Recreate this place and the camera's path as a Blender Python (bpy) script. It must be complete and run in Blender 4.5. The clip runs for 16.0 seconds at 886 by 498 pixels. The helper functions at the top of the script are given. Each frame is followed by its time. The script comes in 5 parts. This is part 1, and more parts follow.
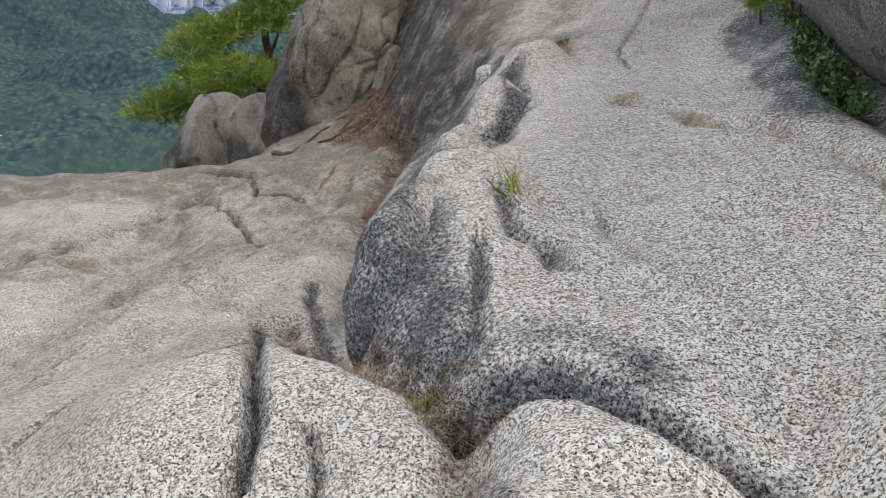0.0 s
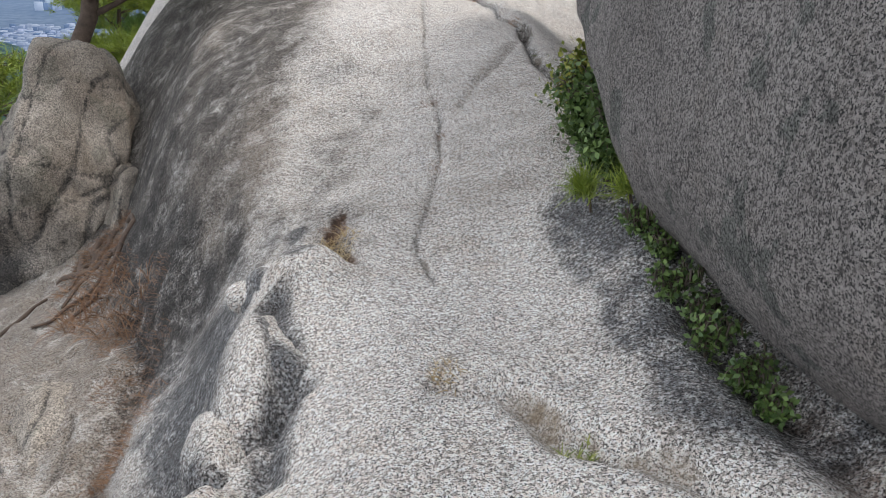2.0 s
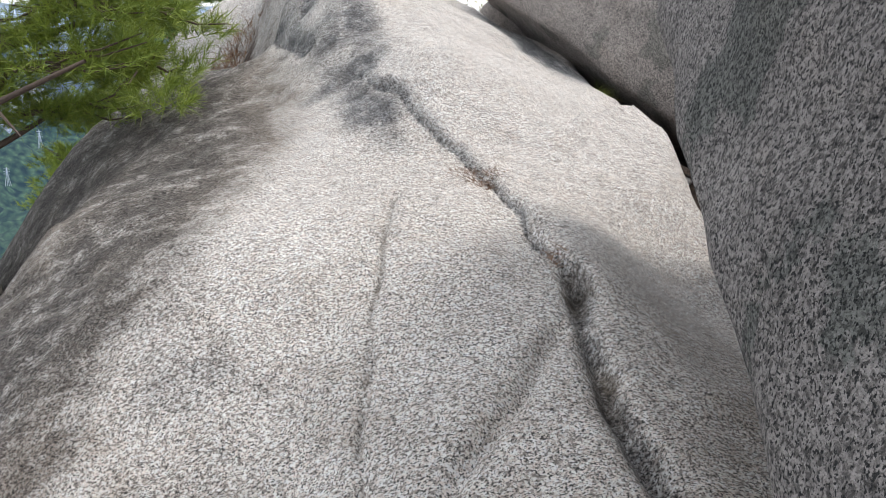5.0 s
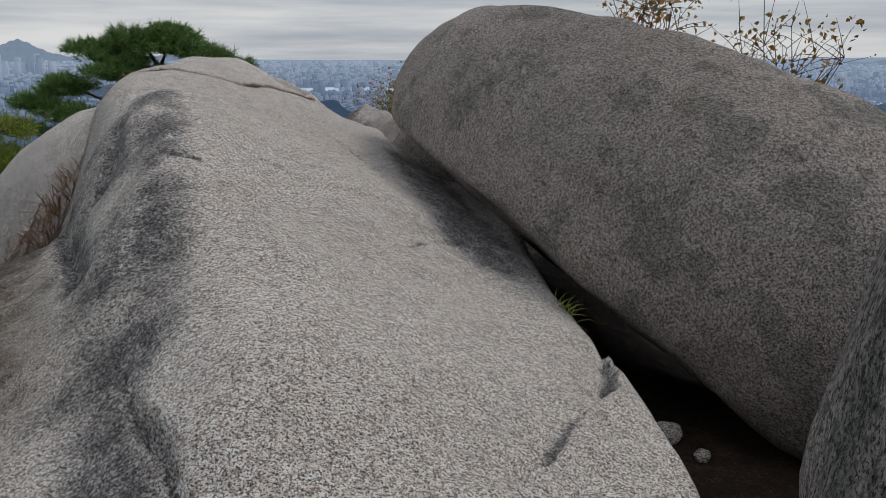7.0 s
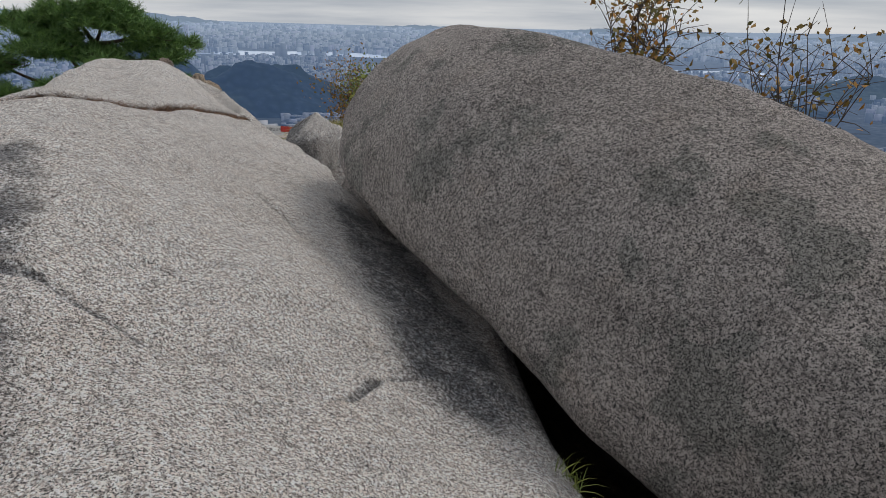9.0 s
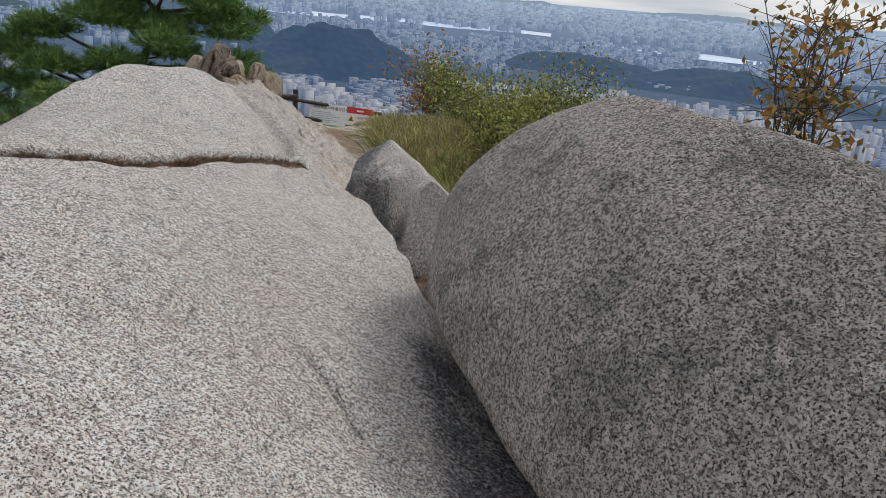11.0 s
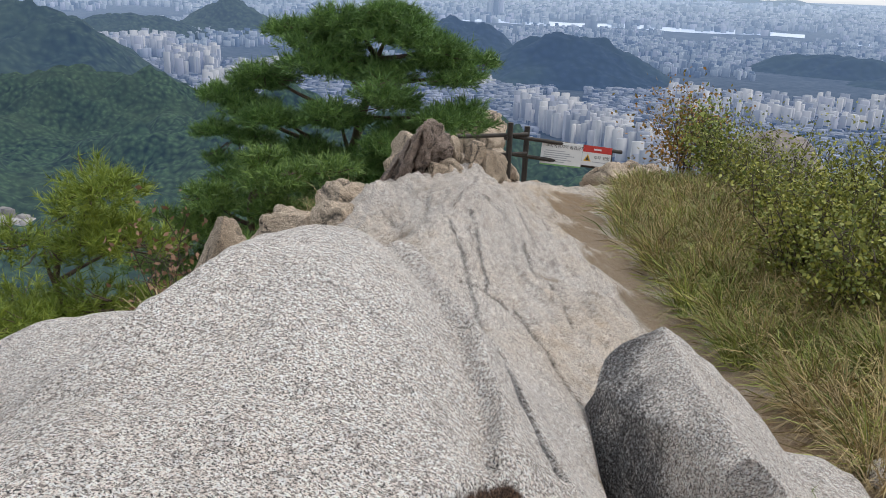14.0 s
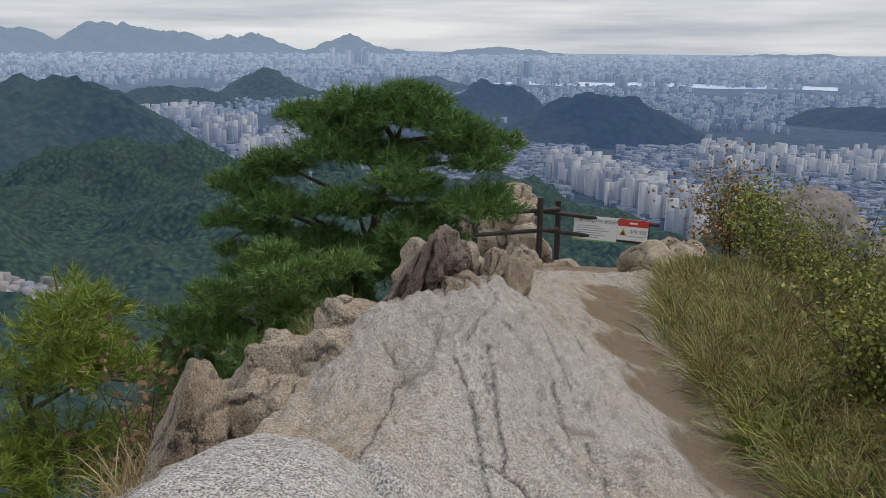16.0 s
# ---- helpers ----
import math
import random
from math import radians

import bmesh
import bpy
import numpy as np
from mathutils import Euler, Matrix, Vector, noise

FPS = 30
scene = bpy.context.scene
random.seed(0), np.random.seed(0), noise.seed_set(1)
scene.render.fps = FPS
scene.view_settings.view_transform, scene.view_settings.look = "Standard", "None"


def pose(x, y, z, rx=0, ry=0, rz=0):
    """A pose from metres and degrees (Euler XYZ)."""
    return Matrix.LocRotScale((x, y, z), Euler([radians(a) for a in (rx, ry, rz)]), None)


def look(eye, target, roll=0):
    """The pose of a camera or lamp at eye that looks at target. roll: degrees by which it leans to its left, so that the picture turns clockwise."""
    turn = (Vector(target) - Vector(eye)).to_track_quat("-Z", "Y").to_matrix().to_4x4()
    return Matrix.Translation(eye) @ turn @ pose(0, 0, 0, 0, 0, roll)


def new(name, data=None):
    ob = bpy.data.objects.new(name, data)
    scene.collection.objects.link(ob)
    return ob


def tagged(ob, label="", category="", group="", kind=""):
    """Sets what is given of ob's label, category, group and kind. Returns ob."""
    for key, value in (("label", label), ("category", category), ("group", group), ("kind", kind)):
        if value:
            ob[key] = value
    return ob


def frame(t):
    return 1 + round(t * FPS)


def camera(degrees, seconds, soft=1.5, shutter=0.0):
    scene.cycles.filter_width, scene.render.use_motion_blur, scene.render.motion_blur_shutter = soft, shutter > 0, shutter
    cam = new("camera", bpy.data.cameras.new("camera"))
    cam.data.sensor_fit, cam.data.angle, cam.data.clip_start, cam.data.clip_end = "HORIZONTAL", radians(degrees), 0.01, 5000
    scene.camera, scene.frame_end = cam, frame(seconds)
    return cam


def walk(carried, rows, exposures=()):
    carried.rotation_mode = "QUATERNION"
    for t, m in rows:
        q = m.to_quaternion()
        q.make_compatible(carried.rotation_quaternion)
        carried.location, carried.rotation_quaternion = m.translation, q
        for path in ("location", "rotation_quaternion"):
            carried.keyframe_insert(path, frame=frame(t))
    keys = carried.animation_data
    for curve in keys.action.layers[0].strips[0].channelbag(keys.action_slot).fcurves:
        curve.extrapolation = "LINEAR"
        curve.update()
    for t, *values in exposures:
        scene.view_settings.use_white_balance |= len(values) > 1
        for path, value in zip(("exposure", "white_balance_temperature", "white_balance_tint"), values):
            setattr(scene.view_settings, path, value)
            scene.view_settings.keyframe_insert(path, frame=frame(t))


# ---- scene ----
cam = camera(56.1, 16.0, soft=0.9)
PATH = [
    (0, (1.344, -3.899, 1.572), (1.013, -2.088, 0.791), 2.8),
    (0.5, (1.327, -3.683, 1.632), (1.114, -1.852, 0.855), 3.0),
    (1, (1.279, -3.334, 1.675), (1.176, -1.512, 0.857), 3.6),
    (1.5, (1.285, -2.96, 1.854), (1.297, -1.143, 1.017), 3.0),
    (1.7, (1.275, -2.799, 1.893), (1.344, -0.97, 1.088), 2.8),
    (2, (1.252, -2.616, 2.006), (1.417, -0.759, 1.282), 1.6),
    (2.5, (1.308, -2.336, 2.018), (1.532, -0.468, 1.339), 0.2),
    (3, (1.471, -1.948, 2.069), (1.648, -0.069, 1.408), -1.3),
    (3.2, (1.489, -1.82, 2.089), (1.601, 0.067, 1.435), -1.6),
    (5.3, (1.729, 0.19, 2.244), (1.778, 2.124, 1.737), 1.3),
    (5.5, (1.798, 0.465, 2.287), (1.84, 2.422, 1.875), 0.5),
    (6, (1.883, 0.969, 2.385), (1.911, 2.932, 2.002), -1.6),
    (6.5, (1.897, 1.418, 2.491), (2.025, 3.373, 2.089), -0.1),
    (7, (2.013, 1.833, 2.707), (2.156, 3.773, 2.244), 0.2),
    (7.5, (2.037, 2.032, 2.767), (2.161, 3.98, 2.331), -0.7),
    (8, (2.062, 2.347, 2.86), (2.241, 4.289, 2.416), 0.6),
    (8.2, (2.088, 2.445, 2.881), (2.299, 4.379, 2.418), 0.6),
    (10.3, (2.101, 3.842, 3.094), (2.284, 5.747, 2.513), 3.7),
    (10.5, (2.07, 3.975, 3.101), (2.231, 5.884, 2.525), 4.2),
    (11, (1.98, 4.35, 3.184), (2.084, 6.254, 2.58), 5.3),
    (11.5, (1.947, 4.757, 3.253), (1.83, 6.675, 2.698), 3.7),
    (12, (1.879, 5.136, 3.278), (1.674, 7.048, 2.726), 4.4),
    (12.5, (1.859, 5.418, 3.324), (1.616, 7.316, 2.743), 4.4),
    (13, (1.87, 5.798, 3.382), (1.607, 7.695, 2.804), 3.4),
    (13.5, (1.767, 6.128, 3.415), (1.407, 8.006, 2.832), 2.5),
    (14, (1.723, 6.374, 3.488), (1.284, 8.225, 2.87), 2.2),
    (14.5, (1.721, 6.663, 3.533), (1.183, 8.52, 3.021), 1.3),
    (15, (1.679, 6.896, 3.548), (1.084, 8.742, 3.057), 0.4),
    (15.5, (1.632, 7.072, 3.618), (1.055, 8.917, 3.104), 0.8),
    (16, (1.622, 7.294, 3.647), (1.088, 9.161, 3.167), 0.4),
]
EXPOSURES = [(0, .25), (.5, .3), (1, .3), (1.5, .35), (2, .5), (2.5, .7), (3.2, .8), (5.3, .4), (5.6, .12), (6, -.5), (6.6, -.75), (7.2, -.8), (8.2, -.95), (10.3, -.12), (10.6, -.12), (11, -.42), (12, -.4), (13, -.25), (14, -.1), (14.5, -.2), (15, -.55), (16, -.55)]
walk(cam, [(t, look(eye, target, roll)) for t, eye, target, roll in PATH], EXPOSURES)

# ---- world, sun ----
world = bpy.data.worlds.new("overcast_sky")
scene.world = world
world.use_nodes = True
wn, wl = world.node_tree.nodes, world.node_tree.links
wn.clear()
w_out = wn.new("ShaderNodeOutputWorld")
w_bg = wn.new("ShaderNodeBackground")
w_sky = wn.new("ShaderNodeTexSky")
w_sky.sky_type = "NISHITA"
w_sky.sun_disc = False
w_sky.sun_elevation, w_sky.sun_rotation = radians(55), radians(60)
w_co = wn.new("ShaderNodeTexCoord")
w_map = wn.new("ShaderNodeMapping")
w_map.inputs["Scale"].default_value = (1.6, 1.6, 22.0)
w_noise = wn.new("ShaderNodeTexNoise")
w_noise.inputs["Scale"].default_value = 1.7
w_noise.inputs["Detail"].default_value = 6.0
w_noise.inputs["Roughness"].default_value = 0.55
w_ramp = wn.new("ShaderNodeValToRGB")
w_ramp.color_ramp.elements[0].position, w_ramp.color_ramp.elements[0].color = 0.33, (6.5, 7.2, 8.3, 1)
w_ramp.color_ramp.elements[1].position, w_ramp.color_ramp.elements[1].color = 0.68, (12.9, 13.0, 13.1, 1)
w_mix = wn.new("ShaderNodeMix")
w_mix.data_type = "RGBA"
w_mix.inputs["Factor"].default_value = 0.86
wl.new(w_co.outputs["Generated"], w_map.inputs["Vector"])
wl.new(w_map.outputs["Vector"], w_noise.inputs["Vector"])
wl.new(w_noise.outputs["Fac"], w_ramp.inputs["Fac"])
wl.new(w_sky.outputs["Color"], w_mix.inputs["A"])
wl.new(w_ramp.outputs["Color"], w_mix.inputs["B"])
wl.new(w_mix.outputs["Result"], w_bg.inputs["Color"])
w_bg.inputs["Strength"].default_value = 0.10
wl.new(w_bg.outputs["Background"], w_out.inputs["Surface"])

sun_data = bpy.data.lights.new("sun", "SUN")
sun_data.energy, sun_data.angle, sun_data.color = 1.5, radians(14), (1.0, 0.93, 0.84)
sun = new("sun", sun_data)
sun.matrix_world = look((6, 3.5, 10), (0, 0, 0))


# ---- materials ----
def node_material(name):
    m = bpy.data.materials.new(name)
    m.use_nodes = True
    nt = m.node_tree
    return m, nt.nodes, nt.links, nt.nodes["Principled BSDF"]


def tex(nodes, links, kind, scale, coord, detail=4.0, rough=0.6):
    n = nodes.new(kind)
    n.inputs["Scale"].default_value = scale
    if kind == "ShaderNodeTexNoise":
        n.inputs["Detail"].default_value = detail
        n.inputs["Roughness"].default_value = rough
    links.new(coord, n.inputs["Vector"])
    return n


def ramp(nodes, links, value, *stops):
    r = nodes.new("ShaderNodeValToRGB")
    e = r.color_ramp.elements
    while len(e) < len(stops):
        e.new(0.5)
    for el, (p, c) in zip(e, stops):
        el.position = p
        el.color = (*c, 1) if len(c) == 3 else (c[0], c[0], c[0], 1)
    links.new(value, r.inputs["Fac"])
    return r.outputs["Color"]


def mix(nodes, links, fac, a, b, mode="MIX"):
    n = nodes.new("ShaderNodeMix")
    n.data_type = "RGBA"
    n.blend_type = mode
    for key, v in (("Factor", fac), ("A", a), ("B", b)):
        if isinstance(v, (int, float)):
            n.inputs[key].default_value = v
        elif isinstance(v, tuple):
            n.inputs[key].default_value = (*v, 1)
        else:
            links.new(v, n.inputs[key])
    return n.outputs["Result"]


def bump(nodes, links, bsdf, height, distance, strength=1.0, below=None):
    b = nodes.new("ShaderNodeBump")
    b.inputs["Distance"].default_value = distance
    b.inputs["Strength"].default_value = strength
    links.new(height, b.inputs["Height"])
    if below is not None:
        links.new(below, b.inputs["Normal"])
    links.new(b.outputs["Normal"], bsdf.inputs["Normal"])
    return b.outputs["Normal"]


def granite(name, pale, dark, stain_shade, stain_amount, grain=150.0, lichen=0.0):
    """Coarse granite: pale feldspar, grey quartz, black mica, weathered stains."""
    m, n, l, bsdf = node_material(name)
    pos = n.new("ShaderNodeNewGeometry").outputs["Position"]

    def shade(f):
        return tuple(min(.92, c * f) for c in pale)

    cells = tex(n, l, "ShaderNodeTexVoronoi", grain, pos)
    big = tex(n, l, "ShaderNodeTexNoise", 1.1, pos, 5)
    mid = tex(n, l, "ShaderNodeTexNoise", 6, pos, 6, 0.65)
    blotch = tex(n, l, "ShaderNodeTexNoise", 17, pos, 5, 0.7)
    clump = tex(n, l, "ShaderNodeTexNoise", 88, pos, 3, 0.7)
    fine = tex(n, l, "ShaderNodeTexNoise", 120, pos, 2, 0.6)
    speck = tex(n, l, "ShaderNodeTexNoise", 210, pos, 2, 0.55)
    sep = n.new("ShaderNodeSeparateColor")
    l.new(cells.outputs["Color"], sep.inputs["Color"])
    col = ramp(n, l, sep.outputs["Red"], (0.0, shade(.62)), (0.35, shade(1.0)), (1.0, shade(1.3)))
    col = mix(n, l, ramp(n, l, clump.outputs["Fac"], (0.53, (0.0,)), (0.58, (0.8,))), col, shade(1.42))
    col = mix(n, l, ramp(n, l, fine.outputs["Fac"], (0.405, (0.85,)), (0.445, (0.0,))), col, shade(.38))
    col = mix(n, l, ramp(n, l, clump.outputs["Fac"], (0.385, (0.9,)), (0.425, (0.0,))), col, shade(.3))
    col = mix(n, l, ramp(n, l, blotch.outputs["Fac"], (0.36, (0.55,)), (0.5, (0.0,))), col, (0.62, 0.62, 0.63), "MULTIPLY")
    col = mix(n, l, ramp(n, l, speck.outputs["Fac"], (0.40, (1.0,)), (0.435, (0.0,))), col, dark)
    st = ramp(n, l, big.outputs["Fac"], (0.42, (0.0,)), (0.66, (stain_amount,)))
    col = mix(n, l, st, col, stain_shade, "MULTIPLY")
    rust = ramp(n, l, mid.outputs["Fac"], (0.54, (0.0,)), (0.74, (0.35,)))
    col = mix(n, l, rust, col, (0.84, 0.74, 0.64), "MULTIPLY")

    def mapped(fac, low, high, to_low, to_high):
        mr = n.new("ShaderNodeMapRange")
        for key, v in (("From Min", low), ("From Max", high), ("To Min", to_low), ("To Max", to_high)):
            mr.inputs[key].default_value = v
        l.new(fac, mr.inputs["Value"])
        return mr.outputs["Result"]

    def times(p, q, op="MULTIPLY"):
        t = n.new("ShaderNodeMath")
        t.operation = op
        l.new(p, t.inputs[0])
        l.new(q, t.inputs[1])
        return t.outputs[0]

    # Mask of water marks and of shade put into the colour.
    darkening = n.new("ShaderNodeAttribute")
    darkening.attribute_name = "stain_shade"
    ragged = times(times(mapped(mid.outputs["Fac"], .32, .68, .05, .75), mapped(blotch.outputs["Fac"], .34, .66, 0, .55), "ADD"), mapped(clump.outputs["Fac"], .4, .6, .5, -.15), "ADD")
    much = ramp(n, l, times(darkening.outputs["Fac"], ragged), (0.14, (0.0,)), (0.5, (0.6,)), (0.95, (0.95,)))
    soil = n.new("ShaderNodeAttribute")
    soil.attribute_name = "soil"
    dirt = ramp(n, l, fine.outputs["Fac"], (0.35, (0.17, 0.13, 0.092)), (0.65, (0.38, 0.31, 0.235)))
    earth = ramp(n, l, times(soil.outputs["Fac"], mapped(blotch.outputs["Fac"], .3, .7, .55, 1.6)), (0.25, (0.0,)), (0.75, (1.0,)))
    col = mix(n, l, earth, col, dirt)
    duff = n.new("ShaderNodeAttribute")
    duff.attribute_name = "litter"
    brown = ramp(n, l, speck.outputs["Fac"], (0.35, (0.045, 0.028, 0.019)), (0.65, (0.22, 0.13, 0.085)))
    col = mix(n, l, ramp(n, l, times(duff.outputs["Fac"], mapped(blotch.outputs["Fac"], .3, .7, .5, 1.5)), (0.3, (0.0,)), (0.6, (1.0,))), col, brown)
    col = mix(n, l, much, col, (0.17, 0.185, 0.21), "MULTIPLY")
    old = n.new("ShaderNodeAttribute")
    old.attribute_name = "patina"
    crusted = ramp(n, l, times(old.outputs["Fac"], times(mapped(mid.outputs["Fac"], .35, .65, .3, .9), mapped(blotch.outputs["Fac"], .35, .65, -.1, .45), "ADD")), (0.05, (0.0,)), (0.7, (1.0,)))
    col = mix(n, l, crusted, col, (0.40, 0.375, 0.35), "MULTIPLY")
    iron = n.new("ShaderNodeAttribute")
    iron.attribute_name = "ochre"
    col = mix(n, l, times(iron.outputs["Fac"], mapped(mid.outputs["Fac"], .35, .65, .35, 1.1)), col, (0.90, 0.77, 0.60), "MULTIPLY")
    if lichen:
        li = tex(n, l, "ShaderNodeTexNoise", 3.4, pos, 6, 0.6)
        patch_mask = ramp(n, l, li.outputs["Fac"], (0.565, (0.0,)), (0.585, (lichen,)))
        col = mix(n, l, patch_mask, col, (0.42, 0.50, 0.48), "MULTIPLY")
        crust = tex(n, l, "ShaderNodeTexNoise", 9.0, pos, 6, 0.7)
        col = mix(n, l, ramp(n, l, crust.outputs["Fac"], (0.36, (lichen * .8,)), (0.42, (0.0,))), col, (0.45, 0.45, 0.46), "MULTIPLY")
    l.new(col, bsdf.inputs["Base Color"])
    bsdf.inputs["Roughness"].default_value = 0.88
    bsdf.inputs["Specular IOR Level"].default_value = 0.3
    b1 = bump(n, l, bsdf, mid.outputs["Fac"], 0.05, 0.6)
    b2 = bump(n, l, bsdf, clump.outputs["Fac"], 0.014, 0.9, b1)
    bump(n, l, bsdf, speck.outputs["Fac"], 0.005, 0.8, b2)
    return m


GRANITE = granite("granite_pale", (0.84, 0.742, 0.672), (0.05, 0.048, 0.047), (0.72, 0.70, 0.68), 0.35)
GRANITE_GREY = granite("granite_grey", (0.42, 0.376, 0.348), (0.03, 0.03, 0.031), (0.6, 0.6, 0.6), 0.6, lichen=0.5)
GRANITE_DARK = granite("granite_dark_grey", (0.265, 0.242, 0.23), (0.025, 0.025, 0.026), (0.55, 0.55, 0.55), 0.7, lichen=0.7)
GRANITE_TAN = granite("granite_tan", (0.66, 0.54, 0.42), (0.06, 0.052, 0.045), (0.5, 0.46, 0.42), 0.8)


def plain(name, low, high, scale, rough=0.8, distance=0.01):
    m, n, l, bsdf = node_material(name)
    pos = n.new("ShaderNodeNewGeometry").outputs["Position"]
    t1 = tex(n, l, "ShaderNodeTexNoise", scale, pos, 6)
    t2 = tex(n, l, "ShaderNodeTexNoise", scale * 0.13, pos, 3)
    c = ramp(n, l, t1.outputs["Fac"], (0.3, low), (0.7, high))
    c = mix(n, l, ramp(n, l, t2.outputs["Fac"], (0.35, (0.0,)), (0.7, (0.6,))), c, low)
    l.new(c, bsdf.inputs["Base Color"])
    bsdf.inputs["Roughness"].default_value = rough
    bump(n, l, bsdf, t1.outputs["Fac"], distance, 0.8)
    return m


TIMBER = plain("dark_brown_timber", (0.02, 0.016, 0.013), (0.05, 0.04, 0.032), 40, 0.6, 0.002)


# ---- the bedrock's shape ----
# terrain begin
SECTIONS = []


def section(y, *pairs):
    """One cross-section of the ridge at y: pairs of x and height."""
    SECTIONS.append((y, pairs))


section(-5.0, (-8, -9), (-4, -3.2), (-2.5, -1.1), (-2, -.45), (-1, -.3), (0, .0), (1, .2), (2, .3), (3, .6), (8, .8))
section(-3.2, (-8, -9), (-4, -3.2), (-2.5, -1.1), (-2, -.45), (-1, -.4), (0, .15), (.5, .3), (1, .45), (1.5, .55), (2, .65), (3, 1), (8, 1.2))
section(-2.4, (-8, -9), (-4, -3.2), (-2.5, -1.1), (-2, -.45), (-1.2, -.4), (-.3, .15), (.4, .5), (.95, .66), (1.35, .8), (1.65, .81), (2, .85), (2.6, .9), (8, 1.2))
section(-1.7, (-8, -9), (-4, -3.2), (-2.5, -1.1), (-2, -.45), (-1, -.35), (-.3, .03), (.5, .28), (.74, .36), (.9, .76), (1.1, .83), (1.4, .8), (1.8, .9), (2.05, .98), (2.6, 1.1), (8, 1.2))
section(-.9, (-8, -9), (-4, -3.2), (-2.5, -1.1), (-2, -.45), (-1, -.35), (-.4, -.1), (.2, .08), (.64, .25), (.8, .6), (1.05, .76), (1.3, .86), (1.7, .92), (2, 1), (2.6, 1.1), (8, 1.2))
section(-.1, (-8, -4), (-4, -.85), (-3.2, -.64), (-2.5, -.52), (-2, -.48), (-1.2, -.42), (-.3, -.1), (0, .02), (.3, .15), (.6, .4), (.8, .72), (1, .87), (1.45, .91), (1.85, 1.03), (2.1, 1.2), (2.6, 1.3), (8, 1.2))
section(.6, (-8, -4), (-4, -.75), (-3.2, -.58), (-2.5, -.48), (-2, -.43), (-1.3, -.36), (-.3, -.05), (.15, .16), (.45, .35), (.75, .75), (1, .9), (1.35, 1.02), (1.8, 1.2), (2.1, 1.28), (2.6, 1.3), (8, 1.2))
section(1.3, (-8, -4), (-4, -.75), (-3.2, -.58), (-2.5, -.48), (-2, -.44), (-.9, -.27), (-.4, .0), (-.1, .12), (.05, .27), (.35, .7), (.72, 1.0), (1, 1.1), (1.35, 1.2), (1.75, 1.36), (2, 1.41), (2.6, 1.3), (8, 1))
section(2.2, (-8, -9), (-4, -3), (-2.8, -1.3), (-2.2, -.95), (-1.6, -.5), (-1.2, -.4), (-.6, -.08), (-.3, .1), (-.1, .5), (.15, 1), (.5, 1.27), (.95, 1.45), (1.4, 1.52), (1.77, 1.56), (2.1, 1.53), (2.6, 1.25), (8, 1))
# The next three sections rise at the east as an unseen, light-blocking bank.
section(3.0, (-8, -9), (-4, -3), (-2, -1.2), (-1.4, -.5), (-.75, -.1), (-.42, .2), (-.22, .65), (.05, 1.12), (.22, 1.34), (.5, 1.44), (.95, 1.53), (1.4, 1.6), (1.75, 1.64), (2, 1.62), (2.55, 1.54), (2.72, 1.46), (2.9, 1.2), (3.6, 1.3), (4.4, 2), (8, 2.2))
section(3.9, (-8, -8), (-4, -3), (-1.2, -.2), (-.4, .8), (0, 1.25), (.35, 1.48), (.65, 1.58), (1, 1.68), (1.25, 1.8), (1.5, 1.97), (1.7, 2.02), (2.04, 1.89), (2.45, 1.72), (2.8, 1.64), (2.88, 1.3), (3.2, 1.2), (3.8, 1.2), (4.5, 2.2), (8, 2.3))
section(5.05, (-8, -8), (-4, -3), (-1.2, .4), (-.3, 1.5), (.2, 1.7), (.6, 1.86), (.8, 1.97), (1, 2.2), (1.17, 2.32), (1.5, 2.21), (2.1, 1.95), (2.4, 1.82), (2.76, 1.68), (2.88, 1.3), (3.15, 1.2), (4, 1.1), (4.7, 1.9), (8, 2))
section(5.6, (-8, -8), (-4, -3), (-1.1, .45), (-.3, 1.55), (.2, 1.74), (.5, 1.82), (.6, 1.92), (.7, 2.2), (.85, 2.39), (1, 2.47), (1.15, 2.46), (1.4, 2.38), (1.9, 2.16), (2.45, 1.88), (2.7, 1.78), (2.84, 1.4), (4, 1.0), (8, 1.2))
section(6.1, (-8, -8), (-4, -3), (-1, .3), (-.2, 1.35), (.2, 1.65), (.4, 1.82), (.5, 2.08), (.6, 2.36), (.78, 2.52), (1, 2.55), (1.2, 2.5), (1.5, 2.36), (1.82, 2.21), (2.15, 2.06), (2.5, 1.93), (2.7, 1.82), (2.85, 1.4), (4, .9), (8, .7))
section(6.55, (-8, -8), (-4, -3), (-1, .3), (-.2, 1.3), (.2, 1.75), (.36, 2.1), (.48, 2.44), (.66, 2.58), (1, 2.57), (1.2, 2.51), (1.5, 2.38), (1.83, 2.24), (2.05, 2.14), (2.3, 2.02), (2.6, 1.88), (2.8, 1.5), (4, .9), (8, .6))
section(7.1, (-8, -8), (-4, -3), (-1, .5), (-.2, 1.55), (.18, 2.05), (.36, 2.4), (.55, 2.57), (.75, 2.62), (1, 2.55), (1.4, 2.42), (1.76, 2.28), (2.05, 2.18), (2.2, 2.06), (2.4, 1.6), (2.7, 1.45), (4, 1.3), (8, .6))
section(8.0, (-8, -8), (-4, -3), (-1.2, 1.0), (-.4, 2.03), (.1, 2.32), (.28, 2.38), (.42, 2.5), (.6, 2.56), (.8, 2.56), (1.13, 2.5), (1.5, 2.36), (1.8, 2.2), (2.1, 2), (2.5, 1.7), (4, 1.5), (8, .4))
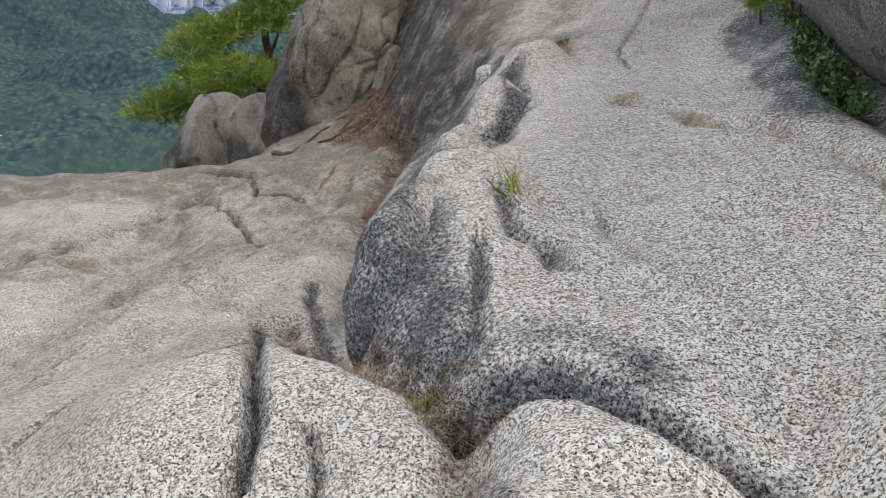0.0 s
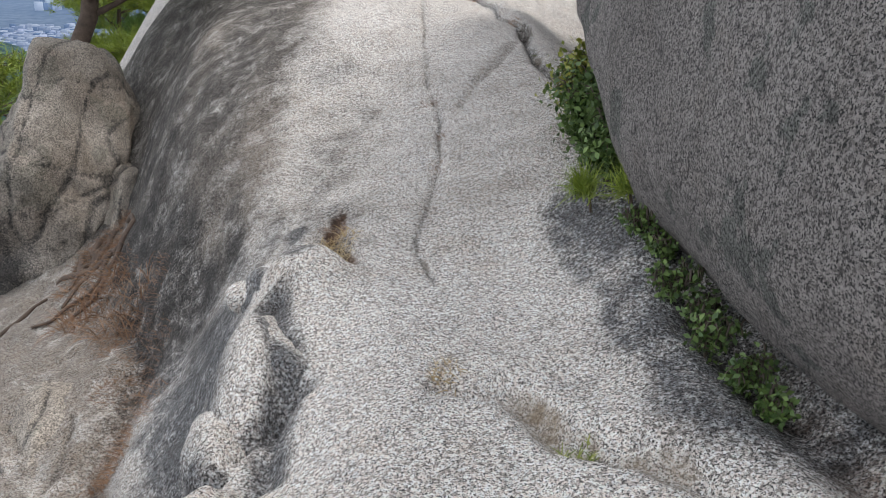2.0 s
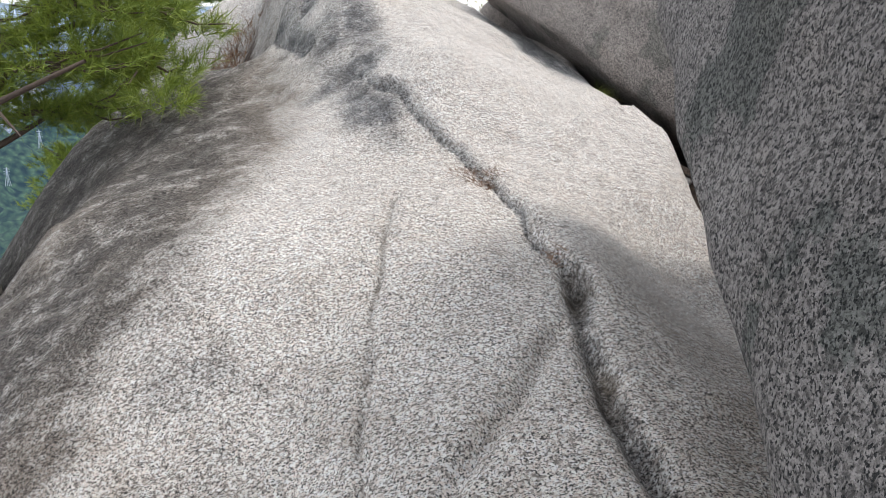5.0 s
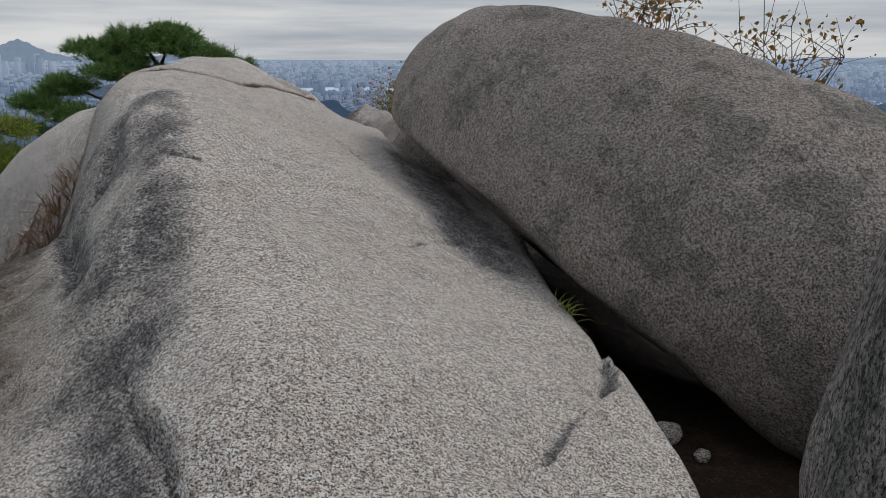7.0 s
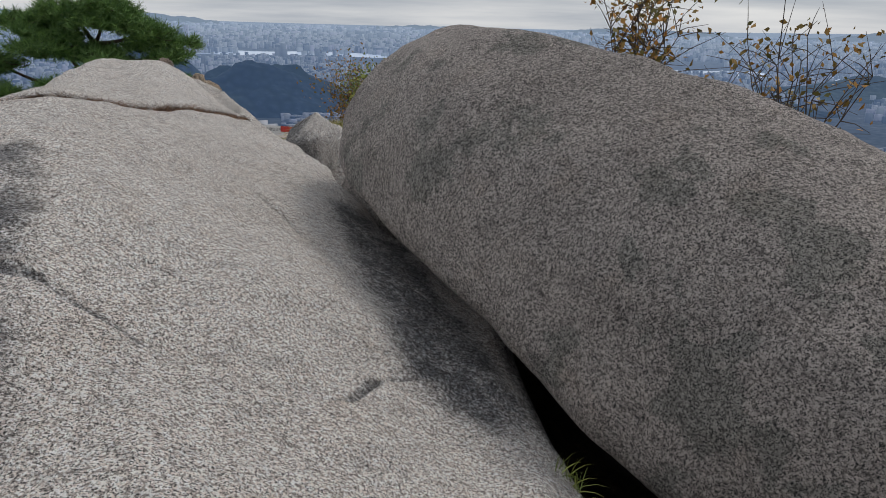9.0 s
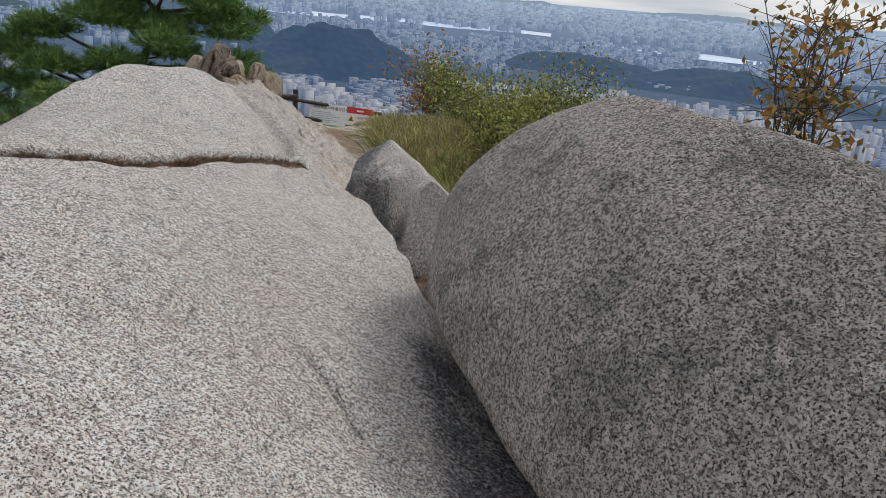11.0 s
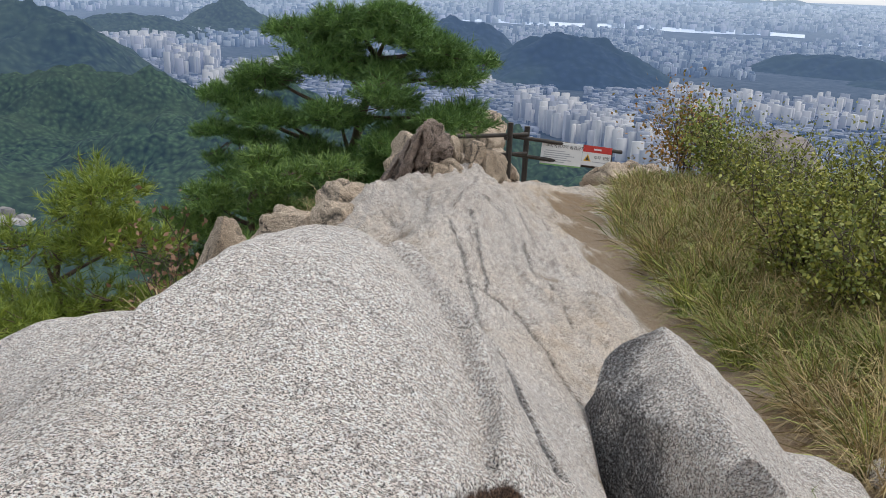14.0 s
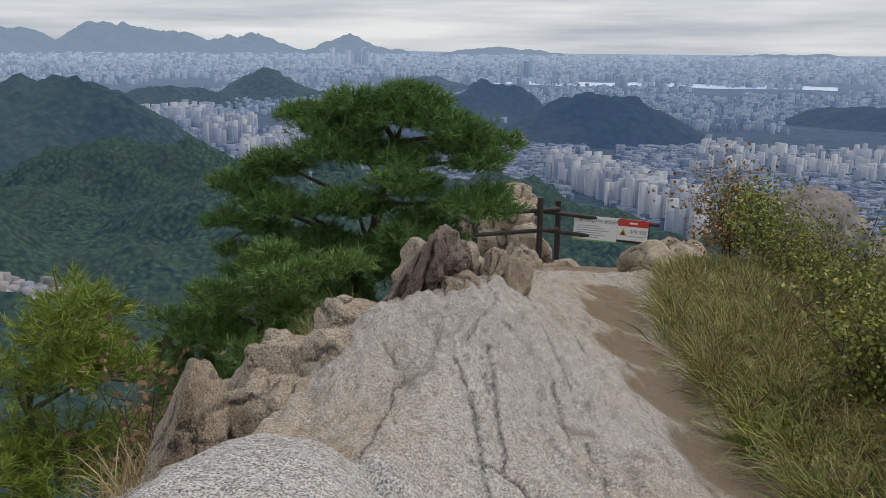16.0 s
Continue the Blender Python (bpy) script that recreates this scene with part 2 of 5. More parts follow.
section(8.7, (-8, -8), (-4, -3), (-1.6, .9), (-.8, 1.95), (-.3, 2.24), (.1, 2.32), (.32, 2.36), (.4, 2.5), (.5, 2.59), (.62, 2.64), (.78, 2.655), (1, 2.59), (1.25, 2.44), (1.5, 2.2), (1.75, 1.98), (2.1, 1.75), (2.6, 1.6), (4, 1.5), (8, .2))
section(9.2, (-8, -8), (-4, -3), (-1.6, .5), (-.8, 1.6), (-.2, 2.1), (.2, 2.28), (.34, 2.35), (.44, 2.5), (.56, 2.58), (.72, 2.61), (.95, 2.5), (1.15, 2.3), (1.4, 2.05), (1.75, 1.9), (2.1, 1.7), (2.6, 1.55), (4, 1.5), (8, .1))
section(9.7, (-8, -8), (-4, -3), (-2, .3), (-1.1, 1.45), (-.4, 1.8), (.2, 2.05), (.6, 2.14), (1, 2.05), (1.3, 1.95), (1.7, 1.75), (2.1, 1.6), (2.6, 1.5), (4, 1.5), (5, 1), (8, -3))
section(10.8, (-8, -5), (-4, -2), (-2, .3), (-1.2, 1.15), (-.6, 1.6), (0, 1.9), (.4, 2.0), (.66, 2.15), (.9, 2.02), (1.1, 1.9), (1.3, 1.82), (1.6, 1.76), (1.85, 1.55), (2.2, 1.35), (2.6, 1.3), (3.7, 1.4), (4.6, .6), (8, -4))
section(12.0, (-8, -6), (-4, -3), (-2, .2), (-1.2, 1.2), (-.5, 1.7), (0, 2.05), (.5, 2.12), (.8, 2), (1, 1.8), (1.5, 1.5), (2, 1.25), (2.4, 1.2), (3.9, 1.4), (4.7, .5), (8, -4))
section(14.0, (-8, -7), (-4, -4), (-2, -.5), (-1, .8), (-.3, 1.3), (.2, 1.6), (.6, 1.6), (1, 1.4), (1.6, 1.2), (2, 1.15), (4, 1.3), (4.8, .4), (8, -4))
section(17.0, (-8, -8), (-5, -5), (-3, -2), (-1.5, .2), (-.5, .8), (.8, .92), (2, .95), (4, 1), (8, -1.5))
section(20.0, (-8, -9), (-5, -6), (-3, -2.2), (-1.5, -.3), (-.5, .1), (.8, .2), (2, .3), (4, .4), (8, -3))
section(23.5, (-8, -10), (-5, -6), (-3, -2.5), (-1.5, -1), (-.5, -.75), (.8, -.7), (2, -.6), (4, -.6), (8, -5))
section(27.0, (-8, -14), (-5, -10), (-3, -7), (-1, -5), (1, -4), (4, -4), (8, -8))


def pchip(xs, ys, x):
    """Shape-keeping cubic through the columns ys(xs), at x."""
    xs, ys = np.asarray(xs, float), np.asarray(ys, float)
    tail = (1,) * (ys.ndim - 1)
    h = np.diff(xs).reshape((-1,) + tail)
    d = np.diff(ys, axis=0) / h
    g = np.zeros_like(ys)
    a, b = d[:-1], d[1:]
    w1, w2 = 2 * h[1:] + h[:-1], h[1:] + 2 * h[:-1]
    ok = a * b > 0
    with np.errstate(divide="ignore", invalid="ignore"):
        g[1:-1] = np.where(ok, (w1 + w2) / (w1 / np.where(ok, a, 1) + w2 / np.where(ok, b, 1)), 0)
    g[0], g[-1] = d[0], d[-1]
    i = np.clip(np.searchsorted(xs, x) - 1, 0, len(xs) - 2)
    hh = h[i]
    s = ((x - xs[i]).reshape((-1,) + tail)) / hh
    return ((1 + 2 * s) * (1 - s) ** 2) * ys[i] + (s * (1 - s) ** 2) * hh * g[i] + (s * s * (3 - 2 * s)) * ys[i + 1] + (s * s * (s - 1)) * hh * g[i + 1]


def base_heights(xa, ya):
    rows = np.stack([pchip([p[0] for p in prs], [p[1] for p in prs], xa) for _, prs in SECTIONS])
    return pchip([y for y, _ in SECTIONS], rows, ya)
# terrain end


def spaced(*stops):
    """Grid lines: (start, step) pairs, ending with a bare end value."""
    out = []
    for (a, step), nxt in zip(stops[:-1], stops[1:]):
        b = nxt[0]
        out += list(np.arange(a, b - step * 0.5, step))
    out.append(stops[-1][0])
    return np.array(out)


GX = spaced((-8, .3), (-3, .06), (-1, .0155), (3.2, .08), (8, 1))
GY = spaced((-5, .08), (-3.2, .0165), (13, .045), (24, .15), (27, 1))


def fbm(a, b, seed, freq, octaves=4, gain=0.5):
    """Smooth lattice noise on arrays, about -1 to 1."""
    out, amp = np.zeros(np.broadcast(a, b).shape), 1.0
    for o in range(octaves):
        rng = np.random.RandomState(seed * 31 + o)
        g = rng.rand(64, 64) * 2 - 1
        u, v = a * freq, b * freq
        iu, iv = np.floor(u).astype(int), np.floor(v).astype(int)
        fu, fv = u - iu, v - iv
        fu, fv = fu * fu * (3 - 2 * fu), fv * fv * (3 - 2 * fv)
        p = lambda i, j: g[(iu + i) % 64, (iv + j) % 64]
        out += amp * ((p(0, 0) * (1 - fu) + p(1, 0) * fu) * (1 - fv) + (p(0, 1) * (1 - fu) + p(1, 1) * fu) * fv)
        amp *= gain
        freq *= 2.03
    return out


def grid_mesh(name, xs, ys, zs):
    """A sheet from grid lines and heights zs[y, x]."""
    nx, ny = len(xs), len(ys)
    co = np.empty((ny, nx, 3), np.float32)
    co[..., 0], co[..., 1], co[..., 2] = xs[None, :], ys[:, None], zs
    idx = np.arange(nx * ny).reshape(ny, nx)
    quads = np.stack([idx[:-1, :-1], idx[:-1, 1:], idx[1:, 1:], idx[1:, :-1]], -1).reshape(-1, 4)
    me = bpy.data.meshes.new(name)
    me.vertices.add(nx * ny)
    me.vertices.foreach_set("co", co.ravel())
    me.loops.add(quads.size)
    me.loops.foreach_set("vertex_index", quads.ravel().astype(np.int32))
    me.polygons.add(len(quads))
    me.polygons.foreach_set("loop_start", np.arange(0, quads.size, 4, dtype=np.int32))
    me.polygons.foreach_set("use_smooth", np.ones(len(quads), bool))
    me.update(calc_edges=True)
    return me


HZ = base_heights(GX, GY)
MX, MY = np.meshgrid(GX, GY)
# Darkness put into the colour: water marks and painted shade.
STAIN_SHADE = np.zeros_like(HZ)
SOILED = np.zeros_like(HZ)
DUFF = np.zeros_like(HZ)


def away(points, reach):
    """The window of the grid about a line, the distance to it there, and the side (positive: right of it)."""
    pts = np.array(points, float)
    i0, i1 = np.searchsorted(GX, (pts[:, 0].min() - reach, pts[:, 0].max() + reach))
    j0, j1 = np.searchsorted(GY, (pts[:, 1].min() - reach, pts[:, 1].max() + reach))
    x, y = MX[j0:j1, i0:i1], MY[j0:j1, i0:i1]
    wob = 0.015 * fbm(x, y, 17, 5.0, 3)
    x, y = x + wob, y + 0.015 * fbm(x, y, 18, 5.0, 3)
    best, side = np.full(x.shape, 1e9), np.zeros(x.shape)
    for (ax, ay), (bx, by) in zip(pts[:-1], pts[1:]):
        dx, dy = bx - ax, by - ay
        t = np.clip(((x - ax) * dx + (y - ay) * dy) / (dx * dx + dy * dy), 0, 1)
        d = np.hypot(x - ax - t * dx, y - ay - t * dy)
        s = (x - ax) * dy - (y - ay) * dx
        near = d < best
        best, side = np.where(near, d, best), np.where(near, s, side)
    return (slice(j0, j1), slice(i0, i1)), best, np.sign(side)


def groove(depth, width, *points, dirt=0.0, stain_shade=0.0, litter=0.0):
    """A weathered crack along a line."""
    w, d, _ = away(points, width * 4)
    HZ[w] -= depth * (.45 * np.exp(-(d / width) ** 2) + .65 * np.clip(1 - d / (width * 1.3), 0, 1) ** 1.4)
    if dirt:
        SOILED[w] = np.maximum(SOILED[w], dirt * np.exp(-(d / width) ** 4))
    if litter:
        DUFF[w] = np.maximum(DUFF[w], litter * np.exp(-(d / width) ** 4))
    # Crease shade, too faint from the relief alone, is put into the colour.
    if stain_shade:
        STAIN_SHADE[w] = np.maximum(STAIN_SHADE[w], min(stain_shade * 1.4, 1) * np.exp(-(d / (width * 1.1)) ** 2))


def ledge(rise, fade, *points):
    """A layer that ends in a low step: the ground to the right of the line is lower by rise, fading out."""
    w, d, s = away(points, fade * 3)
    soft = np.clip(d / 0.03, 0, 1)
    HZ[w] += np.where(s > 0, -1, 1) * soft * rise * 0.5 * np.exp(-(d / fade) ** 2)


def streak(amount, width, *points):
    """A dark ragged band along a line, most often water staining."""
    w, d, _ = away(points, width * 3)
    x, y = MX[w], MY[w]
    ragged = 0.75 + 0.5 * fbm(x + 40, y + 40, 23, 4.0, 4)
    STAIN_SHADE[w] = np.maximum(STAIN_SHADE[w], amount * np.exp(-(d / width) ** 2) * ragged)


def dome(x, y, rx, ry, rise, turn=0.0):
    c, s = math.cos(radians(turn)), math.sin(radians(turn))
    u, v = ((MX - x) * c + (MY - y) * s) / rx, (-(MX - x) * s + (MY - y) * c) / ry
    HZ[:] = HZ + rise * np.exp(-(u * u + v * v) ** 1.6)


# broad swells
dome(1.0, -1.75, .17, .5, .06)
dome(1.45, -2.92, .26, .22, .13)
dome(.55, -2.55, .3, .35, .05)
dome(-1.55, .8, .75, .9, .05)
dome(-1.1, -.9, .6, .6, .08)
dome(-1.95, .05, .7, .8, .08)
dome(-.75, .5, .35, .7, .08, 30)
dome(1.0, .02, .16, .12, .1)
dome(.85, -.35, .12, .25, .1)
dome(1.9, -2.75, .12, .2, .12)
dome(1.05, 10.9, .2, 1.1, .03, 10)
dome(4.85, 9.2, .9, .9, .32)
# lower rocks and gullies
groove(.07, .022, (.27, -1.51), (.65, -2.39), (.73, -2.6), (.76, -2.75), stain_shade=.5)
groove(.09, .075, (.36, -1.47), (.84, -2.29), (.96, -2.39), (1.07, -2.48), (1.17, -2.6), (1.19, -2.95), litter=.45)
groove(.09, .045, (1.17, -2.56), (1.28, -2.56), (1.39, -2.6), (1.49, -2.68), (1.66, -2.78), stain_shade=.8)
groove(.05, .03, (.26, -.98), (.57, -1.69), stain_shade=.6)
groove(.11, .11, (.8, -2.2), (.55, -1.5), (.45, -1.02), (.27, -.46), (.22, .13), (.23, .8), (.05, 1.2), litter=.35)
groove(.05, .018, (-1.3, 1.0), (-.99, .63), (-.45, -.06), (-.2, -.4), stain_shade=.3)
groove(.05, .025, (-1.69, -.6), (-1.4, .1), (-1.05, .65), (-1.2, 1.3), stain_shade=.25)
groove(.03, .015, (-.6, -1.6), (-.35, -.9), (-.1, -.5), (.05, .1), (.0, .5), stain_shade=.2)
groove(.02, .014, (-1.7, -.4), (-1.0, -.75), (-.35, -.9), (.1, -1.2), stain_shade=.1)
groove(.05, .018, (.05, -2.6), (.15, -2.1), (.3, -1.7), stain_shade=.5)
groove(.03, .015, (-.2, .2), (-.55, .35), (-.75, .8), stain_shade=.6)
groove(.04, .015, (.92, -2.9), (.9, -2.7), (.85, -2.6), stain_shade=.4)
groove(.08, .03, (-1.45, 1.39), (-1.05, 1.2), (-.6, 1.0), stain_shade=.4)
groove(.07, .04, (1.10, -1.78), (1.18, -1.94), (1.27, -1.96), (1.31, -2.12), stain_shade=.3)
groove(.035, .02, (1.09, -2.05), (1.13, -2.2), (1.16, -2.4), stain_shade=.7)
groove(.035, .035, (1.24, -1.75), (1.40, -1.81), (1.47, -2.01), (1.55, -2.14), (1.62, -2.25))
ledge(.05, .12, (1.62, -2.25), (1.55, -2.14), (1.47, -2.01), (1.40, -1.81))
groove(.05, .05, (1.42, -.72), (1.60, -.77), (1.68, -1.0), (1.87, -1.14), (2.02, -1.4), (2.1, -1.79), dirt=.4)
groove(.06, .05, (.98, -.9), (1.0, -.5), (.93, -.15), stain_shade=.7)
groove(.05, .04, (.85, -.75), (1.05, -.55), stain_shade=.5)
groove(.06, .09, (2.13, -.5), (2.16, -.9), (2.22, -1.3), (2.3, -1.7), litter=.4)
# the steep slab
groove(.022, .012, (1.55, 2.60), (1.52, 1.82), (1.51, 1.39), (1.54, 1.02), (1.53, .76), (1.48, .5), (1.43, .3), (1.41, .14), (1.45, -.1), dirt=.3, stain_shade=.22)
groove(.03, .013, (1.33, 3.95), (1.5, 3.6), (1.6, 3.38), (1.69, 3.2), (1.78, 3.05), (1.87, 2.75), (1.94, 2.4), (2.0, 2.1), (2.06, 1.95), stain_shade=.4)
ledge(.05, .2, (1.5, 3.6), (1.6, 3.38), (1.69, 3.2), (1.78, 3.05), (1.87, 2.75), (1.94, 2.4), (2.06, 1.95))
groove(.05, .035, (2.06, 1.95), (2.03, 1.56), (2.05, 1.22), (2.09, .98), dirt=.4, stain_shade=.4)
groove(.03, .03, (1.96, 1.64), (1.81, 1.33), (1.68, 1.12), (1.64, 1.06))
groove(.05, .05, (1.12, .55), (1.07, .3), (1.15, .1), litter=.6)
streak(.9, .07, (.62, 1.05), (.66, .7), (.75, .4), (.72, .1))
streak(.85, .06, (.95, .5), (.93, .2), (.98, .05))
streak(1.4, .15, (.15, 1.5), (.35, .95), (.5, .5), (.62, .1), (.62, -.4))
streak(.7, .09, (.85, .75), (.8, .45))
streak(1.3, .2, (2.08, -.02), (2.1, -.25), (2.13, -.6), (2.15, -1.1))
streak(.8, .05, (1.9, -.1), (1.95, -.4), (1.98, -.8))
streak(1.7, .09, (.66, -.5), (.72, -.9), (.76, -1.3), (.82, -1.8))
streak(1.6, .13, (.18, 1.25), (.36, .75), (.48, .3), (.57, -.1), (.6, -.5))
streak(1.6, .13, (1.98, .05), (2.03, -.3), (2.05, -.6), (2.07, -1.0))
streak(1.1, .045, (1.87, .0), (1.92, -.45), (1.93, -.7))
streak(1.2, .13, (-.05, 1.75), (.2, 1.25), (.42, .8), (.5, .45))
streak(1.1, .1, (.72, -.9), (.78, -1.4), (.85, -1.9), (.98, -2.25), (1.1, -2.42))
streak(.5, .07, (1.28, -2.42), (1.45, -2.5), (1.5, -2.55))
streak(.45, .4, (.1, 2.6), (.4, 1.6), (.7, .7))
streak(.35, .25, (1.1, 1.6), (1.0, .8), (1.05, .3))
streak(.9, .3, (-.35, 3.1), (-.12, 2.3), (.02, 1.7))
streak(.4, .4, (.2, 3.9), (.5, 2.9), (.6, 2.0))
# the layered upper slab
streak(.85, .12, (.97, 5.8), (1.14, 5.15), (1.22, 4.82), (1.29, 4.39), (1.31, 3.98), (1.33, 3.66), (1.52, 3.2))
streak(.55, .16, (.8, 5.6), (1.0, 5.1), (1.15, 4.5), (1.2, 4.0))
streak(.75, .1, (.72, 5.3), (.85, 5.05), (.9, 4.8))
groove(.07, .05, (.98, 4.62), (.78, 5.1), (.62, 5.5), stain_shade=.7)
groove(.05, .05, (.85, 5.6), (.92, 5.2), stain_shade=.7)
ledge(.08, .14, (2.77, 4.45), (2.71, 4.18), (2.53, 3.94), (2.38, 3.67))
groove(.03, .025, (2.38, 3.67), (2.53, 3.94), (2.71, 4.18), (2.77, 4.45), stain_shade=.9)
groove(.03, .022, (1.15, 5.12), (1.39, 5.06), (1.61, 4.94), (1.86, 4.97), (2.03, 5.0), (2.11, 5.04), (2.19, 5.2), (2.45, 5.4), stain_shade=.9)
ledge(.045, .15, (2.45, 5.4), (2.19, 5.2), (2.11, 5.04), (2.03, 5.0), (1.86, 4.97), (1.61, 4.94), (1.39, 5.06))
groove(.03, .012, (1.76, 6.33), (1.84, 6.22), (1.92, 6.1), stain_shade=.3)
groove(.015, .018, (1.3, 5.4), (1.7, 5.25), (2.1, 5.5))
# The slab is darkened along the big grey boulder's foot.
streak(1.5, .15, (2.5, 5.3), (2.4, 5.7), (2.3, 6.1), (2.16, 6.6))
# the long crack across the top slab
groove(.055, .022, (.35, 6.62), (.6, 6.7), (.81, 6.8), (.9, 6.9), (1.03, 7.09), (1.14, 7.3), (1.25, 7.52), (1.36, 7.74), (1.52, 8.04), litter=1, stain_shade=.45)
ledge(-.012, .2, (1.52, 8.04), (1.36, 7.74), (1.25, 7.52), (1.14, 7.3), (1.03, 7.09), (.9, 6.9), (.81, 6.8), (.6, 6.7))
groove(.012, .012, (1.69, 7.51), (1.76, 7.29), (1.86, 7.1))
ledge(.2, .2, (.3, 9.1), (.4, 8.7), (.36, 8.3), (.2, 7.8), (-.1, 7.4))
groove(.04, .03, (.3, 9.0), (.4, 8.7), (.36, 8.3), (.22, 7.9), stain_shade=.6)
ledge(.1, .12, (.75, 9.4), (1.1, 8.95), (1.26, 8.75), (1.38, 8.44), (1.44, 8.2))
groove(.04, .02, (1.32, 9.0), (1.44, 8.7), (1.6, 8.31), stain_shade=.5)
groove(.02, .012, (.6, 11.04), (.88, 10.41), (1.02, 10.0), (1.15, 9.6), stain_shade=.4)
groove(.02, .012, (.72, 11.3), (.94, 10.57), (1.06, 10.2), stain_shade=.4)
groove(.09, .06, (-.4, 9.5), (.2, 9.65), (.7, 9.66), (1.05, 9.5), (1.3, 9.2), dirt=.3, stain_shade=.4)
groove(.03, .01, (.9, 10.15), (1.1, 10.2), (1.25, 10.05), stain_shade=.35)
groove(.03, .01, (1.2, 10.2), (1.4, 9.8), (1.6, 9.4), stain_shade=.35)
groove(.03, .01, (1.3, 10.9), (1.42, 10.5), (1.5, 10.2), stain_shade=.35)
groove(.03, .01, (1.05, 11.4), (1.2, 10.9), (1.28, 10.6), stain_shade=.35)
groove(.03, .01, (.35, 10.9), (.5, 10.4), (.55, 9.9), stain_shade=.35)
groove(.03, .01, (.1, 11.4), (.3, 11.1), (.6, 11.0), (.8, 11.15), stain_shade=.35)
groove(.03, .01, (.55, 12.3), (.62, 11.8), (.6, 11.3), stain_shade=.35)
groove(.03, .01, (.85, 12.2), (1.05, 11.8), (1.2, 11.4), stain_shade=.35)
groove(.03, .01, (.6, 13.4), (.9, 13.0), (1.1, 12.6), stain_shade=.35)
groove(.03, .01, (.9, 14.2), (1.1, 13.9), (.8, 13.5), stain_shade=.35)
groove(.03, .02, (.35, 11.6), (.45, 11.2), (.3, 10.6), (.2, 10.1), stain_shade=.2)
# the slab's east edge drops to a pocket of soil beside the block
edge = np.interp(MY, (6.9, 7.4, 7.77, 8.0, 8.4, 8.75, 9.1), (2.05, 2.0, 1.92, 1.86, 1.76, 1.68, 1.6)) + .02 * fbm(MX, MY, 73, 3.0, 3)
drop = np.clip((MX - edge) / .14, 0, 1) * np.clip((MY - 6.95) / .3, 0, 1) * np.clip((9.5 - MY) / .4, 0, 1) * np.clip((3.2 - MX) / .3, 0, 1)
drop = drop * drop * (3 - 2 * drop)
HZ = HZ + drop * (np.minimum(HZ, 1.68 - .06 * (MX - 2)) - HZ)
SOILED = np.maximum(SOILED, np.clip(drop * 1.4 - .4, 0, 1))
DUFF = np.maximum(DUFF, np.clip(drop * 2 - 1.4, 0, 1) * np.clip(.75 + .4 * fbm(MX, MY, 74, 4.0, 3), .3, 1))
# trodden soil beside the stone and along the path
groove(.03, .2, (1.9, 8.75), (2.2, 8.5), (2.35, 8.1), (2.3, 7.6), dirt=1)
for soil_y, soil_x, soil_w in ((9.6, 2.8, .38), (10.4, 2.55, .34), (11.2, 2.3, .32), (12, 2.0, .32), (12.8, 1.65, .32), (13.6, 1.35, .3), (14.6, 1.15, .32), (15.6, 1.05, .3)):
    SOILED = np.maximum(SOILED, np.exp(-(((MX - soil_x) / soil_w) ** 2 + ((MY - soil_y) / .6) ** 2) ** 2))
SOILED = np.maximum(SOILED, np.clip((MX - 2.45) * 4, 0, 1) * np.clip((MY - 9.6) * 2, 0, 1))
SOILED = np.maximum(SOILED, np.clip((MY - 18.5) * 2, 0, 1) * np.clip(1 - np.abs(MX - .6) / 1.4, 0, 1) * 2)
SOILED = np.maximum(SOILED, np.clip((MX - 2.75) * 5, 0, 1) * np.clip((MY - 7.0) * 3, 0, 1))
# The gap's shade under the big boulder is painted in; litter covers its floor.
STAIN_SHADE = np.maximum(STAIN_SHADE, np.clip((MX - 2.6) * 5, 0, 1) * np.clip((MY - 5.0) * 3, 0, 1) * np.clip((7.6 - MY) * 3, 0, 1))
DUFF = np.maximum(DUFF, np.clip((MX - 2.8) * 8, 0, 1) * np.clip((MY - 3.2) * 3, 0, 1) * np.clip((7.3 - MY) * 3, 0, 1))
SOILED = np.maximum(SOILED, np.clip((MY - 9.6) * 2, 0, 1) * np.clip(.05 + .3 * fbm(MX + 5, MY + 2, 76, 2.6, 4), 0, .45))
# a net of fine joints in the broken rock, darkened in the colour too
net = np.abs(fbm(MX * 2.2 + MY * .5 + 11, MY * .55 + 4, 61, 1.1, 2, .35))
net2 = np.abs(fbm(MX * .5 + 31, MY * 1.7 - MX * .8 + 14, 62, 1.3, 2, .35))
zone = np.clip((MY - 9.3) / .8, 0, 1) * np.clip((19 - MY) / 2, 0, 1) * (1 - np.clip(SOILED, 0, 1))
zone1 = np.clip((.55 - MX) / .3, 0, 1) * np.clip((4.5 - MY) / 1.0, 0, 1) * np.clip((MX + 2.1) / .3, 0, 1) * np.clip((MY + 2.0) / .8, 0, 1)
for z_, k in ((zone, .5), (zone1, .3)):
    HZ -= z_ * k * (.035 * np.exp(-np.abs(net / .03)) + .03 * np.exp(-np.abs(net2 / .03)))
    STAIN_SHADE = np.maximum(STAIN_SHADE, z_ * .6 * k * np.maximum(np.exp(-(net / .022) ** 2), .8 * np.exp(-(net2 / .02) ** 2)))
# layered, broken rock along the path and on the west side
broken = np.clip((MY - 9.2) / 1.5, 0, 1)
HZ += broken * (.05 * np.abs(fbm(MX * 1.6 + MY * .5, MY * .9, 41, 1.6, 4)) + .045 * np.abs(fbm(MX * 2.6 + MY * .9 + 3, MY * .8 - MX * .4, 42, 3.0, 4, .6))) * (1 - np.clip(SOILED, 0, 1))
